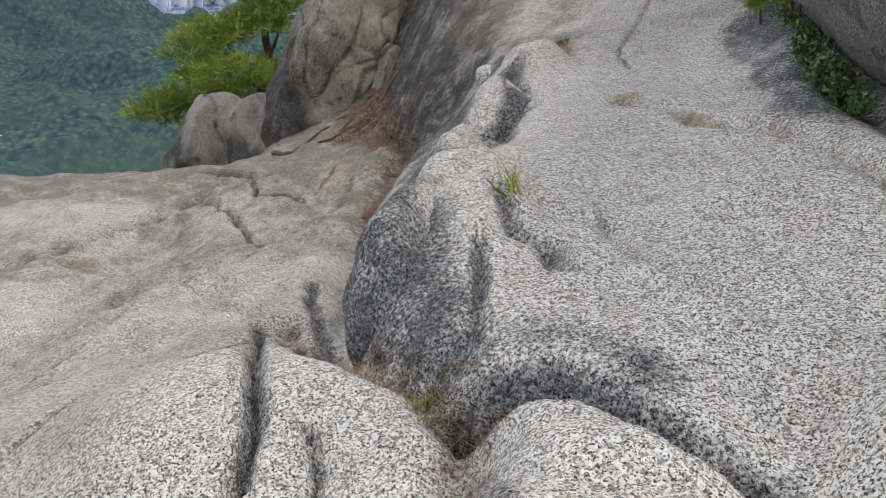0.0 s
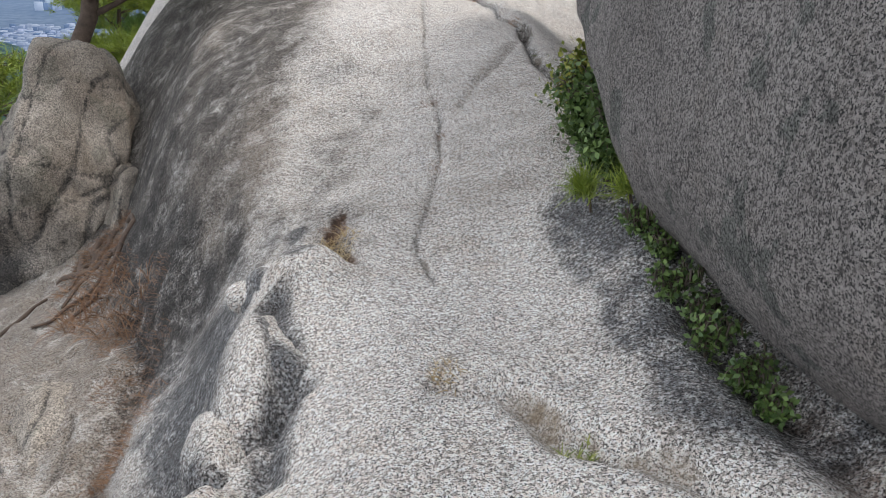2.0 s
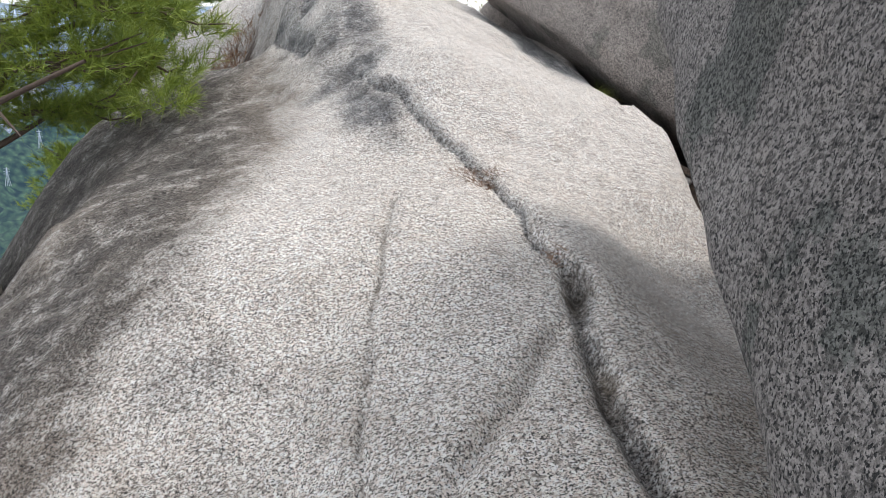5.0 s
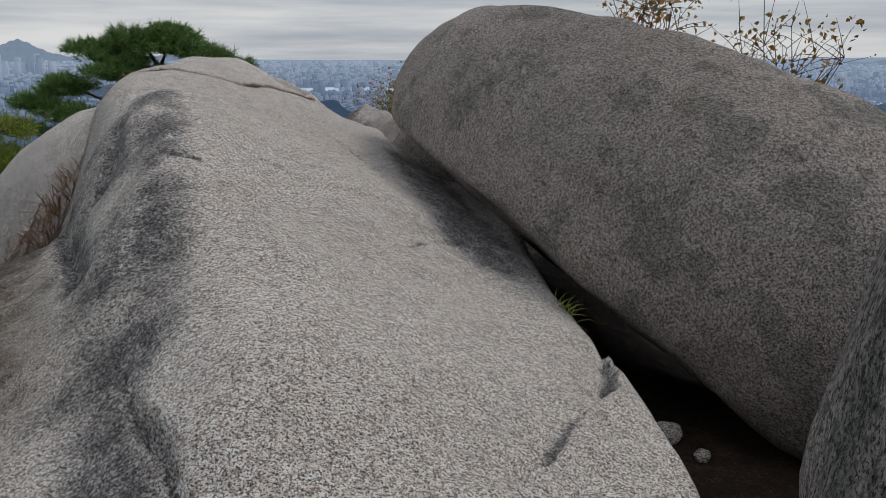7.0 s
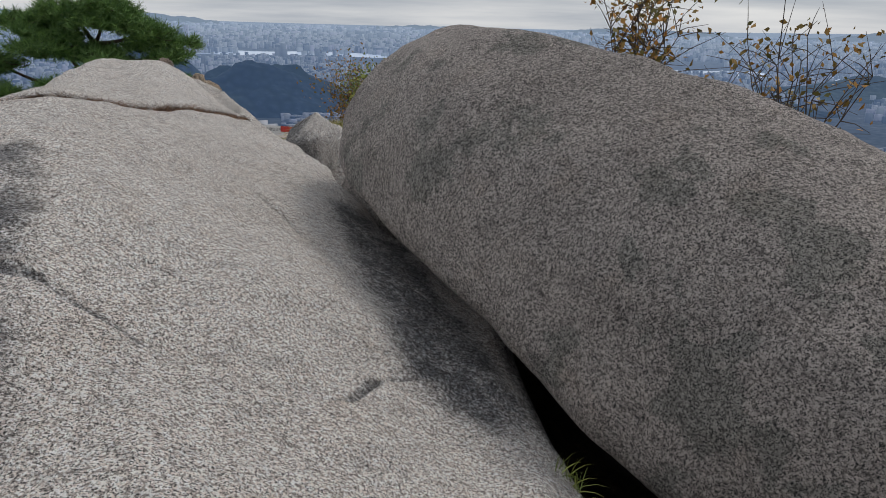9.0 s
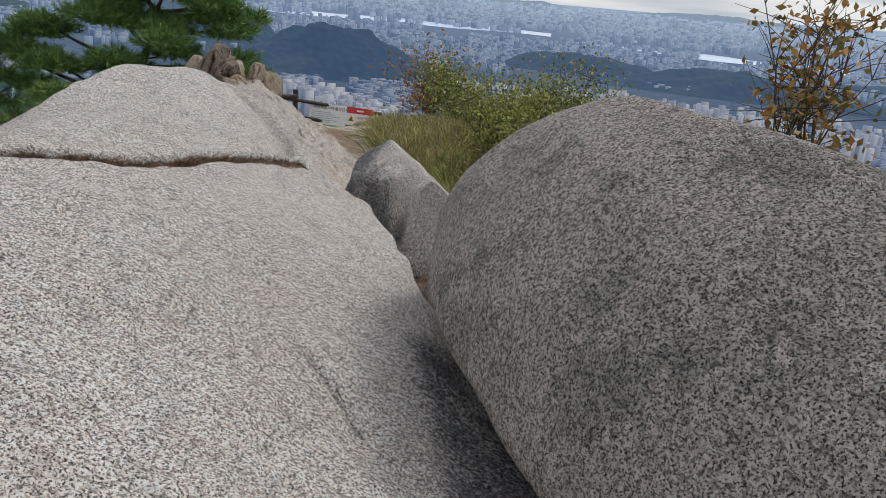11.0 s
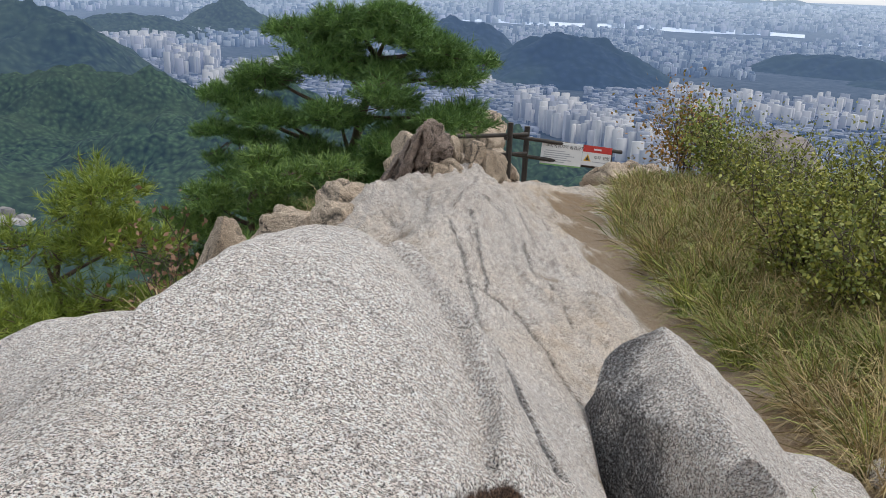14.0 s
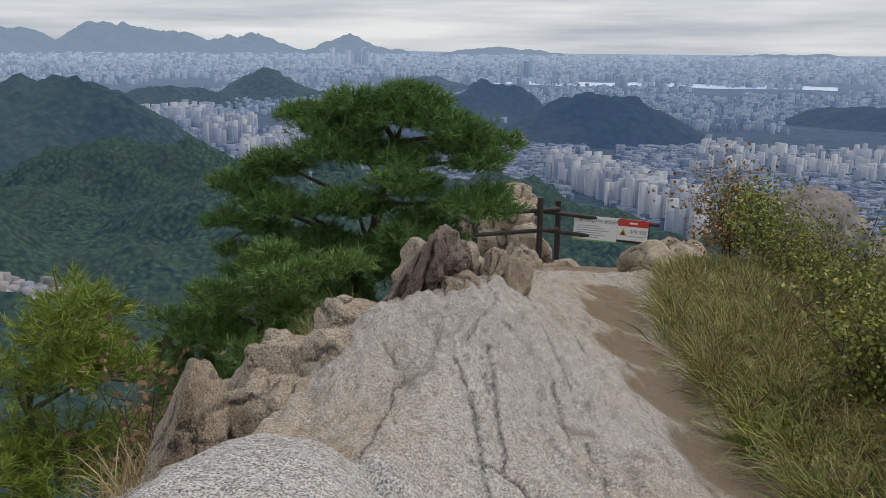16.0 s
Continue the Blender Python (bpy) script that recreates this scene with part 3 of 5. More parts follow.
west = np.clip((-.1 - MX) / .5, 0, 1) * np.clip((MY - 9.3) / .6, 0, 1)
HZ += west * .1 * np.round(2.2 * fbm(MX + 9, MY + 3, 43, 1.5, 3)) / 2.2
west1 = np.clip((.4 - MX) / .4, 0, 1) * np.clip((4.5 - MY) / 1.5, 0, 1) * np.clip((MY + 2.2) / .5, 0, 1)
HZ += west1 * (.05 * fbm(MX + 2, MY + 7, 47, 1.9, 4) + .02 * np.abs(fbm(MX * 1.5 + 2, MY + 7, 48, 5, 3)))
HZ = HZ + 0.014 * fbm(MX, MY, 3, 1.7) + 0.009 * fbm(MX, MY, 5, 6.0) + 0.003 * fbm(MX, MY, 6, 17.0, 2)
face = np.clip((np.interp(MY, (-.1, 1.5, 3.5, 4.5, 5.5, 6.8), (.98, 1.05, 1.1, .9, .74, .45)) - MX) / .45, 0, 1) * np.clip((MX + 2.2) * 2, 0, 1) * np.clip((MY + .15) * 3, 0, 1) * np.clip((7.4 - MY) / 1.2, 0, 1)
STAIN_SHADE = np.maximum(STAIN_SHADE, .75 * face * np.clip(.38 + .2 * np.clip(MY - 3.0, 0, 1) + (.5 - .35 * np.clip((MY - 3.5), 0, 1)) * fbm(MX * 2.5 + 3, MY * .9 + 1, 71, 1.4, 4), .1, .62) * np.clip((MX + MY * .25 - .1) * 3 + np.clip((MY - 1.3) * 2, 0, 1), 0, 1))
# Painted shade on the gap's floor east of the upper slab.
STAIN_SHADE = np.maximum(STAIN_SHADE, .8 * np.clip((MX - 2.85) * 6, 0, 1) * np.clip((MY - 3.3) * 3, 0, 1) * np.clip((7 - MY) * 3, 0, 1))
PATINA = np.clip((.75 - MX) / .5, 0, 1) * np.clip((MY + 3.5) / 4, .3, 1) * np.clip((9.0 - MY) / 2.5, 0, 1) * np.clip(.72 + .5 * fbm(MX * 1.2 + MY * .7 + 3, MY * .8 - MX * .8, 81, 1.3, 4), .1, 1)
DUFF = np.maximum(DUFF, .75 * np.clip((.42 - MX) / .15, 0, 1) * np.clip((MX + 1.2) * 2, 0, 1) * np.clip((MY - 5.9) * 3, 0, 1) * np.clip((7.5 - MY) * 3, 0, 1) * np.clip(.6 + .8 * fbm(MX, MY, 83, 2.2, 3), 0, 1))
PATINA = np.maximum(PATINA, .9 * np.clip((np.interp(MY, (.2, 1.5, 3.5, 4.3, 5.2), (.9, 1.0, 1.15, 1.1, .8)) - MX) / .3, 0, 1) * np.clip((MY - .2) * 2, 0, 1) * np.clip((6.6 - MY) / 1.0, 0, 1))
PATINA = np.maximum(PATINA, .35 * np.clip((MY + .2) * 2, 0, 1) * np.clip((2.4 - MY), 0, 1))
OCHRE = np.clip((MY - 9.1) / .9, 0, 1) * np.clip(.6 + .5 * fbm(MX * 1.4 + 7, MY * .7 + 2, 85, 1.1, 4), .15, 1) * np.clip(1.3 - np.exp(-((MX - 1.2) / .5) ** 2 - ((MY - 10.5) / 1.2) ** 2), .45, 1)
STAIN_SHADE = np.clip(STAIN_SHADE * 1.4, 0, 1)
SOILED += np.where(SOILED > .03, .25 * fbm(MX, MY, 51, 7.0, 4), 0)
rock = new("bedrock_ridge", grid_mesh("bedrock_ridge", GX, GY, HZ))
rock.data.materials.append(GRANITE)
for key, field in (("stain_shade", STAIN_SHADE), ("soil", SOILED), ("litter", DUFF), ("patina", PATINA), ("ochre", OCHRE)):
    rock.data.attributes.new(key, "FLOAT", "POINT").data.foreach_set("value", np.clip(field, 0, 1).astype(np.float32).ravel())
tagged(rock, "pale weathered granite bedrock of the mountain ridge", "rock", kind="structure")


def height_at(x, y):
    i = min(max(np.searchsorted(GX, x) - 1, 0), len(GX) - 2)
    j = min(max(np.searchsorted(GY, y) - 1, 0), len(GY) - 2)
    u, v = (x - GX[i]) / (GX[i + 1] - GX[i]), (y - GY[j]) / (GY[j + 1] - GY[j])
    return float(HZ[j, i] * (1 - u) * (1 - v) + HZ[j, i + 1] * u * (1 - v) + HZ[j + 1, i] * (1 - u) * v + HZ[j + 1, i + 1] * u * v)


# ---- boulders ----
def boulder(name, label, centre, radii, turn=(0, 0, 0), square=2.6, rough=0.05, subdiv=6, seed=0, cuts=(), material=None, category="boulder", dark_side=None, joints=0.0, spacing=3.0):
    """A rounded boulder: a squared ellipsoid with flattened sides and worn relief. cuts: (direction, share of radius, softness)."""
    bm = bmesh.new()
    bmesh.ops.create_icosphere(bm, subdivisions=subdiv, radius=1)
    off = Vector((seed * 7.3, seed * 3.1, seed * 1.7))
    rad = Vector(radii)
    size = min(radii)
    cut = [(Vector(d).normalized(), s, k) for d, s, k in cuts]
    seams = []
    for v in bm.verts:
        d = v.co.normalized()
        r = (abs(d.x) ** square + abs(d.y) ** square + abs(d.z) ** square) ** (-1 / square)
        p = d * r
        for cd, s, k in cut:
            over = p.dot(cd) - s
            if over > -k:
                p -= cd * (over if over > k else (over + k) ** 2 / (4 * k))
        p = Vector((p.x * rad.x, p.y * rad.y, p.z * rad.z))
        q = p + off
        w = noise.fractal(q * (0.9 / size), 0.9, 2.0, 4) * rough * size * 1.6 + noise.fractal(q * 5.0, 0.9, 2.0, 3) * 0.012
        if joints:
            k = 0.0
            for axis in (Vector((1.0, .35, .3)), Vector((.3, .5, 1.6))):
                u = Vector((q.x * axis.x, q.y * axis.y, q.z * axis.z)) * spacing
                k = max(k, 1 - abs(noise.noise(u + off)) / .05)
            k = max(k, 0.0)
            w += joints * (.8 * noise.turbulence(q * spacing * 1.6, 3, True) - k)
            seams.append(k)
        v.co = p + d * w
    for f in bm.faces:
        f.smooth = True
    me = bpy.data.meshes.new(name)
    bm.to_mesh(me)
    bm.free()
    me.materials.append(material or GRANITE)
    # One side, and the joints, are darkened in the colour, unevenly.
    if dark_side:
        face = Vector(dark_side).normalized()
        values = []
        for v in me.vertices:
            uneven = noise.fractal(Vector((v.co.x * 6, v.co.y * 6, v.co.z * 1.5)) + off, 1.0, 2.0, 4)
            values.append(min(max((v.co.normalized().dot(face) - .05) * 3.2 + uneven * .6, 0), 1))
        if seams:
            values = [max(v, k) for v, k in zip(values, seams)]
        me.attributes.new("stain_shade", "FLOAT", "POINT").data.foreach_set("value", values)
    elif seams:
        me.attributes.new("stain_shade", "FLOAT", "POINT").data.foreach_set("value", seams)
    ob = new(name, me)
    ob.matrix_world = pose(*centre, *turn)
    return tagged(ob, label, category)


boulder("boulder", "huge dark grey granite boulder leaning over the slab", (3.705, .335, 2.085), (1.57, 2.428, 1.406), (1.6, 14.3, .5), 4.68, .025, 6, 1, [((-.866, .73, -.997), .968, .02), ((.062, .776, 1.231), .741, .06), ((-.287, 1.346, 1.017), 1.189, .05)], material=GRANITE_DARK)
boulder("boulder", "big rounded grey granite boulder with lichen patches", (3.452, 5.907, 1.949), (1.851, .999, .873), (-5.04, 16.44, -53.3), 2.293, .03, 6, 2, [((-.181, -.419, -.665), .622, .07), ((-.259, .546, .684), .539, .09), ((-1.021, .231, .369), .89, .08)], GRANITE_GREY)
boulder("boulder", "low grey granite boulder leaning on the bigger one", (2.4, 7.15, 1.9), (.3, .36, .45), (0, 0, 20), 2.3, .08, 5, 4, (), GRANITE_GREY)
# The block's shaded west face is put into its colour.
boulder("stone", "knee-high broken granite block beside the slab", (2.06, 9.08, 1.75), (.43, .5, .62), (0, 4, 8), 3.6, .06, 6, 3, [((-.88, -.45, .12), .66, .05), ((.3, -.95, -.02), .78, .05), ((.5, .05, .86), .55, .07), ((-.5, -.15, .85), .78, .06), ((.8, -.6, .0), .8, .05), ((.1, -.8, -.6), .78, .04)], GRANITE, dark_side=(-.95, .05, -.35))
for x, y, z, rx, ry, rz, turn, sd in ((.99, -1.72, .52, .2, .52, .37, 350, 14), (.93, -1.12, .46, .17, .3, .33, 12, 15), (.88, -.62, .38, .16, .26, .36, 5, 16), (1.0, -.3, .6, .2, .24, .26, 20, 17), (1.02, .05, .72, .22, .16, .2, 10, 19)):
    boulder("rock_lobe", "rounded granite lobe with one darkened face", (x, y, z), (rx, ry, rz), (0, -4, turn), 2.7, .1, 5, sd, [((.5, 0, .85), .72, .08)], category="rock", dark_side=(-.75, -.65, -.1))
boulder("rock_lobe", "rounded granite boulder at the foot of the slab", (1.46, -2.98, .5), (.3, .3, .3), (0, 0, 15), 2.5, .06, 5, 20, category="rock", dark_side=(-.9, .2, -.4))
boulder("stone", "flat granite stone lying behind the granite block", (2.56, 9.5, 1.5), (.2, .3, .17), (0, 14, 10), 3.0, .07, 4, 6)
boulder("rock", "low pale granite hump between soil and boulder", (2.68, 8.5, 1.55), (.4, .5, .3), (0, 4, -20), 2.8, .08, 5, 26, [((-.3, .2, .9), .8, .06)], category="rock")
for x, y, rx, ry, rz, turn, sd in ((3.12, 4.78, .055, .05, .045, 20, 7), (3.2, 4.62, .035, .03, .025, 50, 8), (2.98, 9.9, .16, .1, .07, 10, 9), (2.3, 8.35, .05, .04, .03, 0, 10), (.8, .06, .06, .05, .05, 30, 11)):
    boulder("pebble", "small loose granite stone lying on the ground", (x, y, height_at(x, y) + rz * .6), (rx, ry, rz), (0, 0, turn), 2.5, .1, 3, sd, category="stone")
ROCK_BROWN = granite("granite_brown_weathered", (.46, .41, .36), (.05, .045, .04), (.5, .46, .42), .9, lichen=.4)
# knobs and broken blocks beside the slabs
for x, y, z, rx, ry, rz, turn, sd in (
        (-2.35, 3.55, -.95, .5, .55, .6, 10, 21), (-1.15, 3.55, -.05, .5, .75, 1.2, 6, 23), (-1.75, 3.3, -.85, .34, .5, .6, 40, 22), (-.55, 3.15, -.2, .2, .5, .55, 14, 27), (-.12, .4, -.16, .16, .5, .2, 14, 29)):
    boulder("rock", "rough granite rock wedged beside the slab", (x, y, z), (rx, ry, rz), (4, 13, turn), 3.0, .12, 6 if rz > 1 else 5, sd, [((.3, -.5, .8), .8, .06), ((-.8, -.3, .4), .8, .06)], ROCK_BROWN, "rock", (-.8, -.2, -.7), .018, 2.6)
for x, y, z, rx, ry, rz, tilt, turn, sd in (
        (-.72, 11.75, 1.55, .24, .26, .3, 5, 10, 32), (-.95, 11.5, 1.3, .2, .22, .28, 0, 60, 33),
        (-.45, 12.15, 1.68, .24, .25, .28, 8, 20, 34), (-.62, 11.2, 1.5, .22, .2, .2, 6, 45, 35), (.25, 12.2, 1.95, .16, .2, .24, 10, 10, 36),
        (-.62, 11.4, 1.4, .36, .4, .3, 10, 15, 61), (-.32, 11.0, 1.66, .24, .3, .2, -6, 50, 62), (.0, 12.62, 2.12, .22, .2, .18, 4, 12, 65), (.24, 12.75, 2.12, .1, .14, .17, 6, 40, 66), (.07, 12.2, 1.86, .09, .14, .14, 4, 5, 67), (-.06, 12.15, 1.84, .06, .14, .14, 4, 5, 68), (.45, 12.6, 2.08, .08, .2, .2, 8, 10, 69), (.32, 12.3, 1.98, .12, .2, .2, 14, 20, 70), (-.2, 11.45, 1.78, .2, .3, .22, 8, 30, 63), (-.55, 11.6, 1.6, .26, .25, .28, 4, 70, 64), (.5, 12.75, 1.95, .16, .34, .26, 12, 20, 37), (.12, 11.9, 1.85, .16, .14, .2, -8, 30, 38), (.2, 13.2, 1.75, .3, .3, .3, 4, 0, 39)):
    boulder("rock", "weathered tan granite block on the ridge crest", (x, y, z), (rx, ry, rz), (0, tilt, turn), 3.4, .16, 5, sd, [((.4, -.6, .6), .72, .06), ((-.7, -.3, .4), .72, .06), ((.7, -.5, -.1), .76, .06)], GRANITE_TAN, "rock", None, .022, 5.0)
boulder("rock", "pointed tan granite rock standing on the crest", (-.72, 10.75, 1.62), (.24, .2, .46), (0, 8, 20), 2.6, .1, 5, 31, [((.7, -.2, .6), .5, .05), ((-.85, -.2, .5), .55, .05), ((.1, -.9, .3), .7, .05)], GRANITE_TAN, "rock", None, .02, 5.0)
DARKROCK = granite("granite_split_dark", (.40, .32, .27), (.05, .045, .04), (.5, .45, .42), .8)
for x, y, z, rx, ry, rz, tilt, turn, sd in ((-.3, 12.2, 1.72, .05, .2, .4, 30, 10, 41), (-.21, 12.25, 1.82, .05, .2, .46, 28, 6, 42), (-.12, 12.3, 1.93, .055, .2, .48, 26, 12, 43), (-.03, 12.32, 2.02, .05, .22, .48, 24, 8, 44), (.07, 12.4, 2.12, .07, .2, .36, 20, 14, 45), (.16, 12.5, 2.2, .12, .16, .2, 8, 24, 46), (-.38, 12.15, 1.6, .05, .2, .34, 32, 14, 47)):
    boulder("rock", "dark split granite slab leaning on the crest", (x, y, z), (rx, ry, rz), (4, tilt, turn), 4.0, .35, 5, sd, [((.3, -.4, .85), .8, .03)], DARKROCK, "rock", None, .012, 7.0)
for x, y, z, r, sd in ((1.35, 21.0, .0, .62, 51), (1.85, 21.6, .05, .4, 52), (-.9, 21.2, -.1, .32, 53), (-.3, 22.0, -.4, .26, 54), (-1.3, 22.2, -.5, .3, 55), (-1.95, 25.6, .0, .6, 56), (-1.5, 25.2, -.7, .6, 57), (-2.6, 25.4, -.5, .6, 58)):
    boulder("rock", "weathered granite rock beside the fence", (x, y, z), (r, r * .8, r * .8), (0, 5, sd * 40), 3.2, .2, 5, sd, [((-.3, -.7, .6), .7, .05)], GRANITE_TAN, "rock", None, .04, 3.0)


# ---- plants ----
def leafy(name, low, high, glow=0.25):
    m, n, l, bsdf = node_material(name)
    isl = n.new("ShaderNodeNewGeometry")
    c = ramp(n, l, isl.outputs["Random Per Island"], (0.0, low), (1.0, high))
    big = tex(n, l, "ShaderNodeTexNoise", 2.2, isl.outputs["Position"], 3)
    c = mix(n, l, ramp(n, l, big.outputs["Fac"], (.35, (0.0,)), (.65, (.5,))), c, low)
    l.new(c, bsdf.inputs["Base Color"])
    bsdf.inputs["Roughness"].default_value = 0.55
    bsdf.inputs["Transmission Weight"].default_value = 0.0
    return m


BARK = plain("pine_bark", (.07, .05, .04), (.17, .12, .09), 25, .9, .01)
NEEDLE = leafy("pine_needle", (.05, .12, .03), (.25, .41, .10))
NEEDLE_MID = leafy("pine_needle_mid_green", (.06, .13, .03), (.27, .40, .09))
NEEDLE_SUN = leafy("pine_needle_yellow_green", (.13, .20, .025), (.36, .42, .06))
GRASS_TAN = leafy("grass_autumn", (.12, .09, .03), (.68, .52, .25))
LEAF_YELLOW = leafy("shrub_leaf_yellow_green", (.09, .13, .02), (.46, .44, .08))
GRASS_GREEN = leafy("grass_green", (.08, .13, .02), (.5, .52, .12))
LEAF_GREEN = leafy("shrub_leaf_green", (.04, .08, .02), (.16, .24, .06))
LEAF_RED = leafy("shrub_leaf_autumn", (.13, .13, .03), (.55, .24, .04))
TWIG = plain("twig_bark", (.06, .045, .035), (.14, .11, .09), 60, .9, .002)
LITTER = leafy("fallen_needles", (.15, .075, .04), (.36, .21, .12))
STRAW = leafy("dry_straw", (.38, .27, .13), (.62, .50, .30))


def raw_mesh(name, verts, faces, material, smooth=False):
    me = bpy.data.meshes.new(name)
    verts, faces = np.asarray(verts, np.float32), np.asarray(faces, np.int32)
    k = faces.shape[1]
    me.vertices.add(len(verts))
    me.vertices.foreach_set("co", verts.ravel())
    me.loops.add(faces.size)
    me.loops.foreach_set("vertex_index", faces.ravel())
    me.polygons.add(len(faces))
    me.polygons.foreach_set("loop_start", np.arange(0, faces.size, k, dtype=np.int32))
    if smooth:
        me.polygons.foreach_set("use_smooth", np.ones(len(faces), bool))
    me.update(calc_edges=True)
    me.materials.append(material)
    return me


def child(name, me, parent, label=""):
    ob = new(name, me)
    ob.parent = parent
    if label:
        ob["label"] = label
    return ob


def empty(name, x, y, z, label, category, group="", kind=""):
    ob = new(name)
    ob.location = (x, y, z)
    return tagged(ob, label, category, group, kind)


def tube(points, radii, sides=7):
    """Vertices and quads of a tapered tube along points."""
    pts = np.array(points, float)
    n = len(pts)
    tang = np.gradient(pts, axis=0)
    tang /= np.linalg.norm(tang, axis=1)[:, None] + 1e-9
    ref = np.where(np.abs(tang[:, 2:3]) > .9, np.array([[1., 0, 0]]), np.array([[0, 0, 1.]]))
    u = np.cross(tang, ref)
    u /= np.linalg.norm(u, axis=1)[:, None] + 1e-9
    v = np.cross(tang, u)
    a = np.linspace(0, 2 * np.pi, sides, endpoint=False)
    ring = np.cos(a)[None, :, None] * u[:, None] + np.sin(a)[None, :, None] * v[:, None]
    verts = (pts[:, None] + ring * np.array(radii, float)[:, None, None]).reshape(-1, 3)
    i = np.arange(n - 1)[:, None] * sides
    j = np.arange(sides)[None, :]
    k = (j + 1) % sides
    quads = np.stack([i + j, i + k, i + sides + k, i + sides + j], -1).reshape(-1, 4)
    return verts, quads


def joined(pieces):
    vs, fs, base = [], [], 0
    for v, f in pieces:
        vs.append(v)
        fs.append(np.asarray(f) + base)
        base += len(v)
    return np.concatenate(vs), np.concatenate(fs)


def blades(rng, roots, aims, length, width, spread, segments=1, droop=0.0):
    """Thin tapering blades from roots along aims, with a spread; one strip each."""
    n = len(roots)
    d = aims + rng.normal(0, spread, (n, 3))
    d /= np.linalg.norm(d, axis=1)[:, None] + 1e-9
    ln = length * rng.uniform(.65, 1.2, n)[:, None]
    side = np.cross(d, rng.normal(0, 1, (n, 3)))
    side /= np.linalg.norm(side, axis=1)[:, None] + 1e-9
    w = (width * rng.uniform(.7, 1.2, n))[:, None]
    if segments == 1:
        v = np.stack([roots - side * w * .5, roots + side * w * .5, roots + d * ln], 1).reshape(-1, 3)
        return v, np.arange(3 * n).reshape(n, 3)
    rows = []
    for s in range(segments + 1):
        t = s / segments
        p = roots + d * ln * t
        p[:, 2] -= (droop * ln[:, 0]) * t ** 2.2
        taper = max(1 - t ** 1.5, .06)
        rows += [p - side * w * .5 * taper, p + side * w * .5 * taper]
    v = np.stack(rows, 1)
    m = 2 * (segments + 1)
    i = (np.arange(n) * m)[:, None]
    q = np.concatenate([i + np.array([[2 * s, 2 * s + 1, 2 * s + 3, 2 * s + 2]]) for s in range(segments)], 0)
    return v.reshape(-1, 3), q


def needle_tufts(rng, tips, aims, per_tip, length, width):
    """Bottle-brush tufts of needles along the last stretch of each twig."""
    n = len(tips)
    idx = np.repeat(np.arange(n), per_tip)
    t = rng.uniform(0, 1, len(idx))[:, None]
    roots = tips[idx] - aims[idx] * t * length * 1.1
    return blades(rng, roots, aims[idx] * .9, length, width, .62)


def pine(x, y, label, trunk, pads, material, seed, per_tip=26, needle=.09, width=.0045, density=60, bole=.11):
    """A pine: a bent trunk through points, foliage pads (x, y, z, radius, flatness) each on a limb of its own."""
    rng = np.random.RandomState(seed)
    tree = empty("pine_tree", x, y, trunk[0][2], label, "tree")
    o = np.array([x, y, trunk[0][2]])
    tp = np.array(trunk, float) - o
    dense = np.stack([np.interp(np.linspace(0, 1, 14), np.linspace(0, 1, len(tp)), tp[:, k]) for k in range(3)], 1)
    dense[1:-1] += rng.normal(0, .02, (12, 3))
    child("trunk", raw_mesh("trunk", *tube(dense, np.linspace(bole, bole * .35, 14), 9), BARK, True), tree)
    tips, aims, wood = [], [], []
    for px, py, pz, r, flat in pads:
        c = np.array([px, py, pz]) - o
        j = min(max(int(np.argmin(np.linalg.norm(dense - (c - [0, 0, r * .8]), axis=1))), 2), 13)
        a = dense[j]
        mid = (a + c) / 2 + [0, 0, -.12 * r] + rng.normal(0, .08 * r, 3)
        limb = np.stack([(1 - t) ** 2 * a + 2 * t * (1 - t) * mid + t * t * c for t in np.linspace(0, 1, 7)])
        child("limb", raw_mesh("limb", *tube(limb, np.linspace(bole * .35, bole * .1, 7), 6), BARK, True), tree)
        k = int(density * r ** 2 / .25)
        d = rng.normal(0, 1, (k, 3))
        d /= np.linalg.norm(d, axis=1)[:, None]
        d[:, 2] = np.abs(d[:, 2]) * 1.1 - .3
        lumps = rng.normal(0, .42, (5, 3)) * [r, r, r * .5]
        p = c + lumps[rng.randint(0, 5, k)] + d * r * .85 * np.array([1, 1, flat * 1.05]) * (rng.uniform(.25, 1, (k, 1)) ** .5) * rng.uniform(.8, 1.15, (k, 1))
        out = d * np.array([1, 1, .6]) + [0, 0, .55]
        out /= np.linalg.norm(out, axis=1)[:, None]
        tips.append(p)
        aims.append(out)
        for q, g in zip(p[::9], out[::9]):
            inner = c + (q - c) * .35
            wood.append(tube(np.stack([inner, (inner + q) / 2 - [0, 0, .03], q]), (.009, .006, .003), 4))
    child("twig_spray", raw_mesh("twig_spray", *joined(wood), BARK), tree)["kind"] = "stuff"
    v, f = needle_tufts(rng, np.concatenate(tips), np.concatenate(aims), per_tip, needle, width)
    crown = child("crown", raw_mesh("crown", v, f, material), tree)
    crown["kind"] = "stuff"
    return tree


